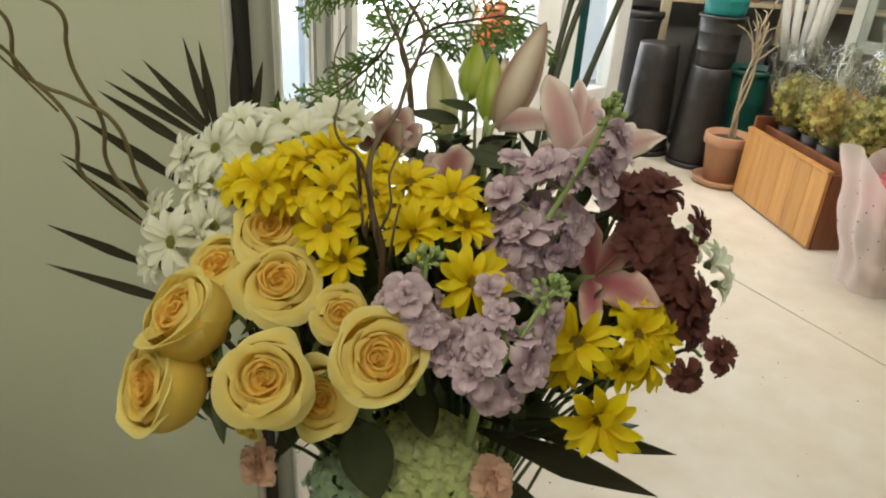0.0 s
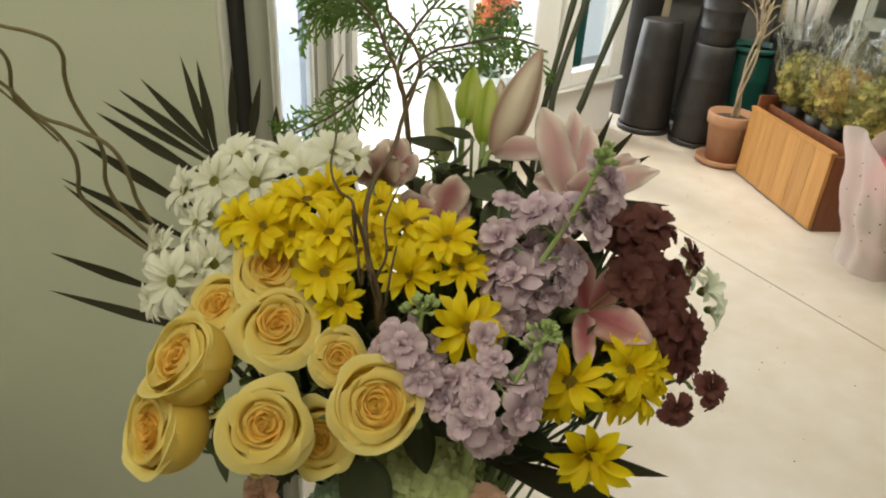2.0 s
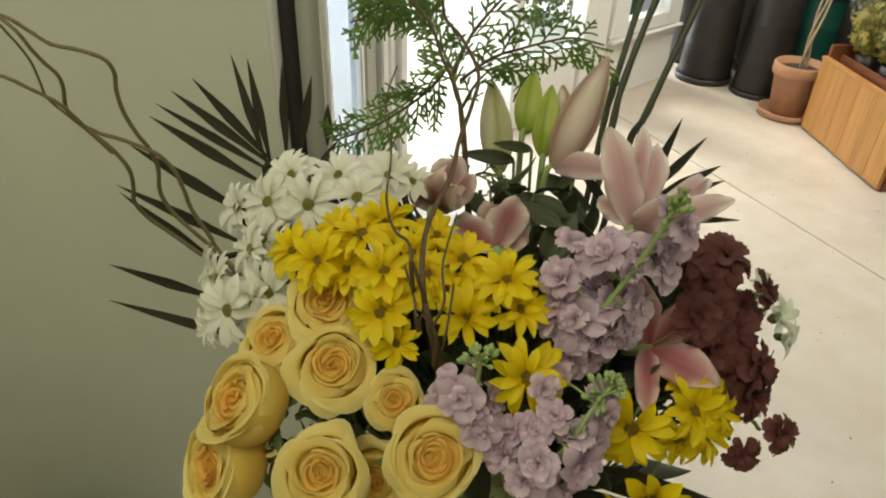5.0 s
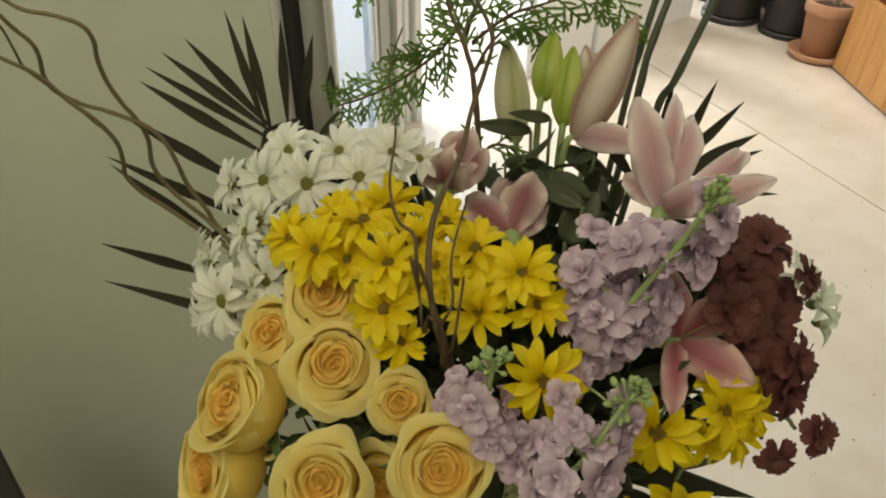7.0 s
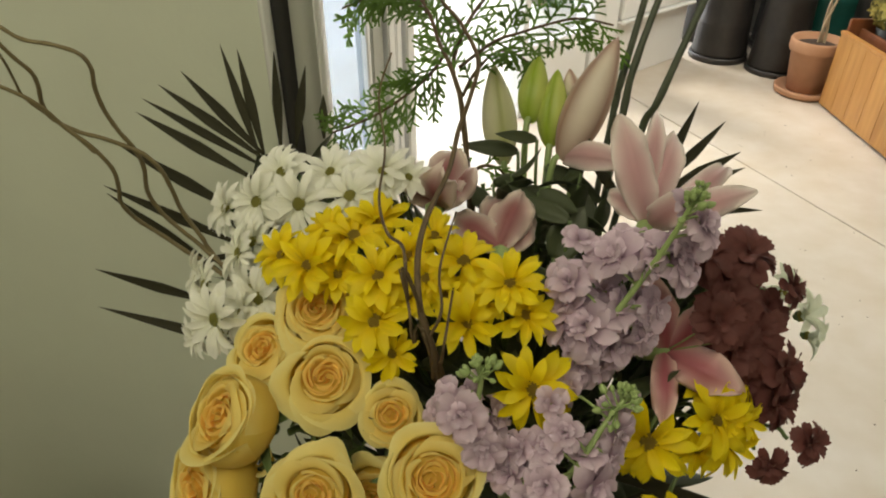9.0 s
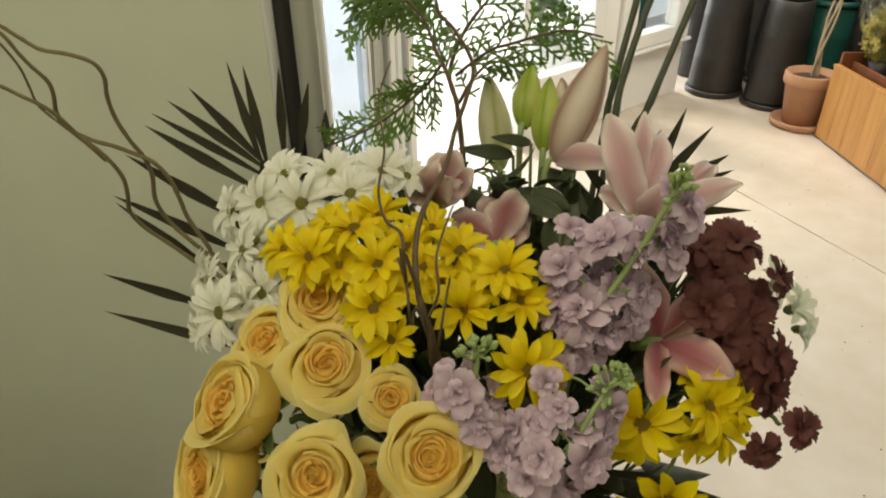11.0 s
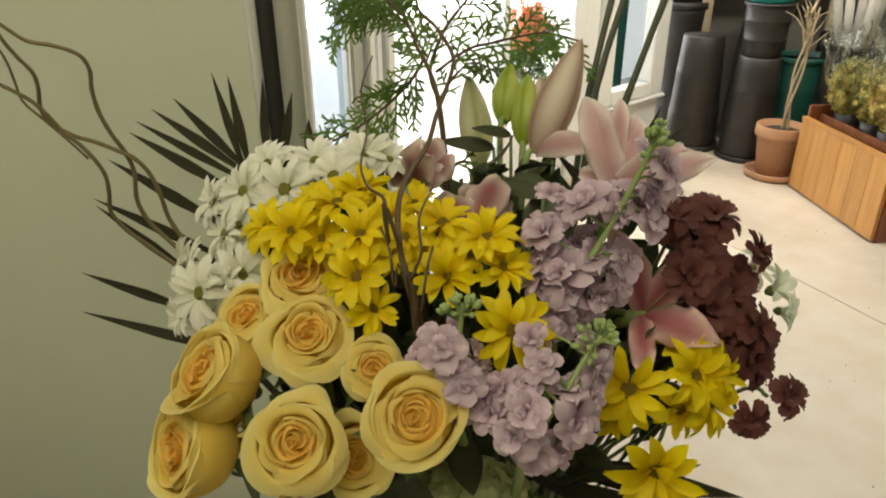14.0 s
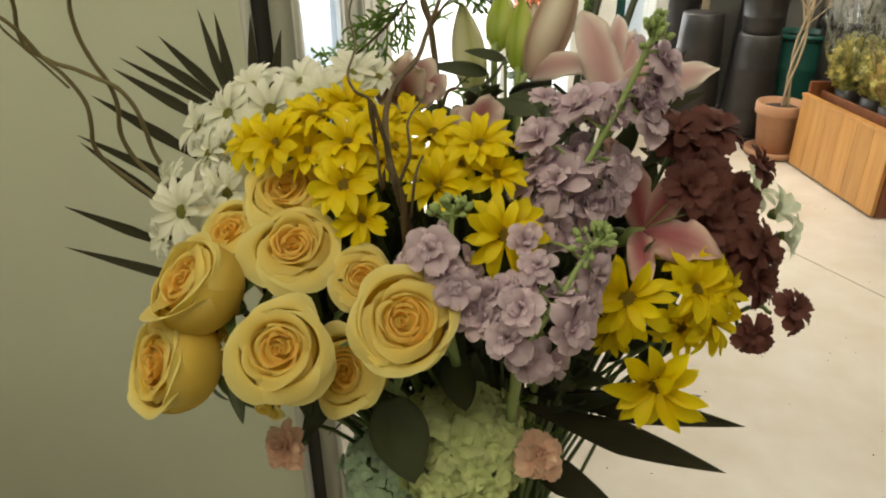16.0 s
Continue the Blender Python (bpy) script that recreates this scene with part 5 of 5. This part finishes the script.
bucket("flower_bucket", "tall black plastic flower bucket turned upside down on the floor", BLACKPLASTIC, 1.115, 5.42, 0, 0.140, 0.188, 0.80, True)
bucket("flower_bucket", "black plastic flower bucket stacked upside down", BLACKPLASTIC, 1.455, 5.20, 0, 0.135, 0.178, 0.70, True)
bucket("flower_bucket", "black plastic flower bucket standing on another", BLACKPLASTIC, 1.455, 5.20, 0.70, 0.120, 0.150, 0.34)
bucket("flower_bucket", "teal plastic bucket on top of the black stack", TEAL, 1.455, 5.20, 1.04, 0.13, 0.165, 0.30)
bucket("flower_bucket", "dark green plastic bucket on the floor behind the pot", GREENPLASTIC, 1.74, 5.28, 0, 0.13, 0.175, 0.70)
bucket("flower_bucket", "black plastic bucket in the shade at the back", BLACKPLASTIC, 1.58, 5.72, 0, 0.150, 0.20, 0.95, True)
bucket("flower_bucket", "black plastic bucket in the shade at the back", BLACKPLASTIC, 1.02, 5.84, 0, 0.14, 0.18, 0.98)
bucket("flower_bucket", "black plastic bucket in the shade at the back", BLACKPLASTIC, 2.10, 5.66, 0, 0.150, 0.20, 0.80, True)

# shelf on the back wall, with pale posts
shelf = thing("wall_shelf", "wooden shelf on pale posts against the back wall", "shelf")
part("board", boxed(0.88, 3.4, 5.78, 6.04, 1.05, 1.08, bevel=0.003), PALEWOOD, shelf, smooth=False)
for x in (1.13, 2.0, 2.9):
    part("post", boxed(x, x + 0.07, 5.72, 5.778, 0, 2.2, bevel=0.003), PALEWOOD, shelf, smooth=False)
bowl_at = ((1.0, 1.08), (1.42, 1.08), (1.8, 1.08))
for x, z in bowl_at:
    tagged(part("clay_pot", lathe([(0.0, 0.0), (0.07, 0.0), (0.10, 0.13), (0.112, 0.13), (0.112, 0.16), (0.10, 0.16), (0.09, 0.13), (0.065, 0.012), (0.0, 0.012)], 28), TERRACOTTA, at=pose(x, 5.9, z)), "small clay pot standing on the wooden shelf", "pot", "clay pots on the shelf")

# terracotta pot with a bare braided stem
pot = thing("terracotta_pot", "terracotta pot with a saucer holding a dry braided stem", "plant pot", pose(1.555, 4.80, 0))
part("body", lathe([(0.0, 0.03), (0.105, 0.03), (0.135, 0.27), (0.148, 0.272), (0.152, 0.285), (0.152, 0.335), (0.146, 0.345), (0.136, 0.342), (0.128, 0.30), (0.0, 0.30)], 44), TERRACOTTA, pot)
part("soil", lathe([(0.0, 0.302), (0.128, 0.302), (0.10, 0.312), (0.05, 0.318), (0.0, 0.32)], 24), SOIL, pot)
part("saucer", lathe([(0.0, 0.0), (0.150, 0.0), (0.172, 0.012), (0.178, 0.045), (0.170, 0.048), (0.158, 0.022), (0.0, 0.022)], 44), TERRACOTTA, pot, "terracotta saucer")
for j in range(3):
    pts = []
    for i in range(15):
        z = 0.29 + i * 0.055
        a = j * 2.09 + i * 0.75
        pts.append(Vector((0.02 + (0.016 + 0.0012 * i) * math.cos(a * 0.6), 0.018 * math.sin(a * 0.6) - 0.004 * i, z)))
    part("braided_stem", tube(bmesh.new(), spline(pts, 3), 0.009, 0.005, 7), DRYWOOD, pot, "pale dry braided stem")
for j in range(16):
    z = rnd.uniform(0.72, 1.05)
    a = rnd.uniform(0, 6.28)
    s = Vector((0.02, -0.04, z))
    e = s + Vector((math.cos(a) * rnd.uniform(0.05, 0.16), math.sin(a) * rnd.uniform(0.05, 0.16), rnd.uniform(0.08, 0.26)))
    part("dry_twig", tube(bmesh.new(), spline([s, s.lerp(e, 0.5) + Vector((rnd.uniform(-0.03, 0.03), 0, 0.03)), e], 4), 0.0055, 0.002, 5), DRYWOOD, pot)

# wooden planter box
BX = Vector((0.195, -0.89, 0)).normalized()
BM = Matrix(((BX.x, -BX.y, 0, 1.605), (BX.y, BX.x, 0, 4.61), (0, 0, 1, 0), (0, 0, 0, 1)))
planter = thing("wooden_planter", "orange varnished wooden planter box with vertical boards", "planter box", BM)
for i in range(6):
    part("board", boxed(i * 0.1415, i * 0.1415 + 0.1405, 0.0, 0.022, 0.012, 0.43, bevel=0.002), WOOD, planter, smooth=False)
# black piece set back under the boards, standing for the shaded gap
part("dark_toe_gap", boxed(0.02, 0.83, 0.026, 0.37, 0.0, 0.03), BLACKRUBBER, planter, smooth=False)
part("rail", boxed(-0.004, 0.853, -0.006, 0.03, 0.432, 0.452, bevel=0.004), WOOD, planter, smooth=False)
part("side", boxed(0.829, 0.851, 0.024, 0.40, 0.0, 0.43, bevel=0.003), WOODDARK, planter, smooth=False)
part("side", boxed(0.0, 0.022, 0.024, 0.40, 0.0, 0.52, bevel=0.003), WOODDARK, planter, smooth=False)
part("back", boxed(0.024, 0.827, 0.38, 0.40, 0.0, 0.50, bevel=0.003), WOODDARK, planter, smooth=False)
part("shelf", boxed(0.024, 0.827, 0.024, 0.378, 0.34, 0.36), WOODDARK, planter, smooth=False)
part("inner_rail", boxed(0.024, 0.827, 0.09, 0.11, 0.362, 0.47, bevel=0.003), WOODDARK, planter, smooth=False)


def clump(k, r, n, size):
    """Many small crumpled florets and leaves in one loose cloud."""
    bm = bmesh.new()
    for i in range(n):
        q = Vector((k.gauss(0, 0.45), k.gauss(0, 0.45), k.gauss(0, 0.5)))
        if q.length > 1:
            q.normalize()
        q = Vector((q.x * r, q.y * r, q.z * r * 1.15))
        m = facing(q, (k.uniform(-1, 1), k.uniform(-1, 1), k.uniform(-0.5, 1)), k.uniform(0, 6))
        s = size * k.uniform(0.6, 1.3)
        for j in range(4):
            t = m @ turn("Z", 90 * j)
            v = [bm.verts.new(t @ Vector(c)) for c in ((0, 0, 0), (s * 0.7, -s * 0.4, s * 0.25), (s * 1.1, 0, s * 0.1), (s * 0.7, s * 0.4, s * 0.3))]
            bm.faces.new(v)
    return bm


def wrapped(x, y, z, r, h, k, mats, lean=0.0, label=""):
    """A dried bunch in a crumpled clear wrapper, standing in a dark pot."""
    ob = thing("wrapped_bunch", label or "dried flower bunch in crinkled clear cellophane", "bouquet", pose(x, y, z, lean, 0, k.uniform(0, 360)), "wrapped bunches")
    part("pot", lathe([(0.0, 0.0), (0.055, 0.0), (0.075, 0.13), (0.068, 0.13), (0.05, 0.01), (0.0, 0.01)], 24), BLACKPLASTIC, ob, "small dark plastic pot")
    part("stalk_bundle", lathe([(0.0, 0.01), (0.03, 0.02), (0.035, 0.13), (0.05, 0.2), (0.0, 0.22)], 10), DRYGREEN, ob)
    for j, m in enumerate(mats):
        bm = clump(k, r * 0.80, 420, 0.019)
        tagged(part("dried_clump", bm, m, ob, at=Matrix.Translation((0, 0, h * 0.52 + 0.03 * j))), kind="stuff")
    ph = [k.uniform(0, 6) for _ in range(4)]

    def at(u, v):
        a = 2 * math.pi * u
        fold = 1 + 0.10 * math.sin(7 * a + ph[0]) * (0.3 + v) + 0.06 * math.sin(13 * a + ph[1] + 4 * v) + 0.05 * math.sin(19 * v + ph[2] + 2 * a)
        rr = (0.05 + (r - 0.05) * math.sin(min(1, v * 1.5) * math.pi / 2) + 0.25 * r * max(0, v - 0.65)) * fold
        return Vector((rr * math.cos(a), rr * math.sin(a), 0.10 + h * v + 0.04 * v * math.sin(5 * a + ph[3])))

    film = part("wrapper", sheet(at, 56, 22), CELLO, ob, "crinkled clear film", smooth=False)
    film.visible_shadow = False
    return ob


k = random.Random(31)
for i, (a, b, mats) in enumerate(((0.10, 0.22, (DRYYELLOW, DRYGREEN)), (0.30, 0.24, (DRYYELLOW, DRYGREEN)), (0.50, 0.22, (DRYYELLOW, DRYORANGE)), (0.70, 0.25, (DRYYELLOW, DRYGREEN)))):
    q = BM @ Vector((a, b, 0.36))
    wrapped(q.x, q.y, q.z, 0.16, 0.52, k, mats, k.uniform(-4, 4))
low_box = thing("crate", "dark wooden crate behind the planter box", "crate", BM @ Matrix.Translation((0.05, 0.50, 0)))
part("body", boxed(0, 1.3, 0, 0.45, 0, 0.55, bevel=0.006), WOODDARK, low_box, smooth=False)
for i, (a, b, mats) in enumerate(((0.2, 0.2, (DRYGREEN, DRYYELLOW)), (0.5, 0.22, (DRYORANGE, DRYGREEN)), (0.8, 0.2, (DRYORANGE, DRYORANGE)), (1.1, 0.22, (DRYYELLOW, DRYGREEN)))):
    q = low_box.matrix_basis @ Vector((a, b, 0.55))
    wrapped(q.x, q.y, q.z, 0.14, 0.58, k, mats, k.uniform(-4, 4))

# bunch wrapped in pale dotted tissue, on the floor
tissue = thing("tissue_bouquet", "pink bouquet wrapped in pale dotted tissue paper on the floor", "bouquet", pose(2.01, 3.44, 0))
ph = [k.uniform(0, 6) for _ in range(4)]


def tissue_at(u, v):
    a = 2 * math.pi * u
    fold = 1 + 0.07 * math.sin(5 * a + ph[0]) + 0.04 * math.sin(11 * a + ph[1] + 3 * v) + 0.03 * math.sin(15 * v + ph[2] + 2 * a)
    rr = (0.185 - 0.03 * math.sin(min(1, v / 0.35) * math.pi) + 0.12 * v) * fold
    return Vector((rr * math.cos(a), rr * math.sin(a), 0.62 * v + 0.07 * v * math.sin(3 * a + ph[3])))


part("wrapper", sheet(tissue_at, 90, 30), PAPER, tissue, "pale pink tissue with small dark dots")
for i in range(60):
    u, v = (i % 12) / 12 * 0.9 + 0.02 * (i // 12), 0.32 + 0.12 * (i // 12)
    a, b = tissue_at(u, v), tissue_at(u + 0.01, v)
    n = Vector((a.x, a.y, 0)).normalized()
    part("dot", lathe([(0.0, -0.001), (0.004, -0.001), (0.004, 0.0012), (0.0, 0.0016)], 8), BLACKRUBBER, tissue, at=facing(a + n * 0.001, n))
tagged(part("flower_clump", clump(k, 0.17, 240, 0.03), PINK, tissue, at=Matrix.Translation((0, 0, 0.46))), "pink flowers", kind="stuff")
tagged(part("leaf_clump", clump(k, 0.14, 200, 0.03), GARDEN, tissue, at=Matrix.Translation((0, 0, 0.26))), "green leaves", kind="stuff")

# rolls of paper standing in a dark bin behind the pot
bucket("roll_bin", "dark bin holding white paper rolls", BLACKPLASTIC, 2.0, 5.15, 0, 0.15, 0.19, 0.80, group="paper bins")
for i in range(6):
    a = rnd.uniform(0, 6.28)
    lean = turn("Z", math.degrees(a)) @ turn("Y", rnd.uniform(4, 16))
    L = rnd.uniform(0.55, 0.75)
    tagged(part("paper_roll", lathe([(0.014, 0.0), (0.026, 0.0), (0.026, L), (0.014, L), (0.014, 0.0)], 16), WHITEPAPER, at=Matrix.Translation((2.0 + 0.07 * math.cos(a), 5.15 + 0.07 * math.sin(a), 0.62)) @ lean), "white paper roll standing in the dark bin", "paper roll", "paper rolls")

# glazed cabinet along the right
cab = thing("glass_cabinet", "grey framed glass display cabinet", "cabinet", pose(2.75, 4.9, 0, 0, 0, -30))
for x, y in ((-0.5, -0.25), (0.5, -0.25), (-0.5, 0.25), (0.5, 0.25)):
    part("post", boxed(x - 0.03, x + 0.03, y - 0.03, y + 0.03, 0, 2.0, bevel=0.003), GREYFRAME, cab, smooth=False)
for z in (0.05, 0.9, 1.95):
    part("shelf", boxed(-0.47, 0.47, -0.22, 0.22, z, z + 0.03), GREYFRAME, cab, smooth=False)
part("pane", boxed(-0.47, 0.47, -0.25, -0.244, 0.08, 1.95), GLASS, cab, smooth=False)

# outside the glass: a planter of orange flowers and a hedge
q = FM @ Vector((-0.78, 0.55, 0))
outside = thing("outdoor_planter", "outdoor pot of orange flowers beyond the glass", "plant pot", pose(q.x, q.y, -0.012))
part("pot", lathe([(0.0, 0.0), (0.13, 0.0), (0.18, 0.42), (0.165, 0.42), (0.12, 0.02), (0.0, 0.02)], 28), CERAMIC, outside)
tagged(part("leaf_clump", clump(k, 0.26, 260, 0.04), GARDEN, outside, at=Matrix.Translation((0, 0, 0.68))), kind="stuff")
tagged(part("flower_clump", clump(k, 0.15, 120, 0.035), ORANGEFLOWER, outside, at=Matrix.Translation((-0.02, -0.05, 0.90))), "orange flowers", kind="stuff")
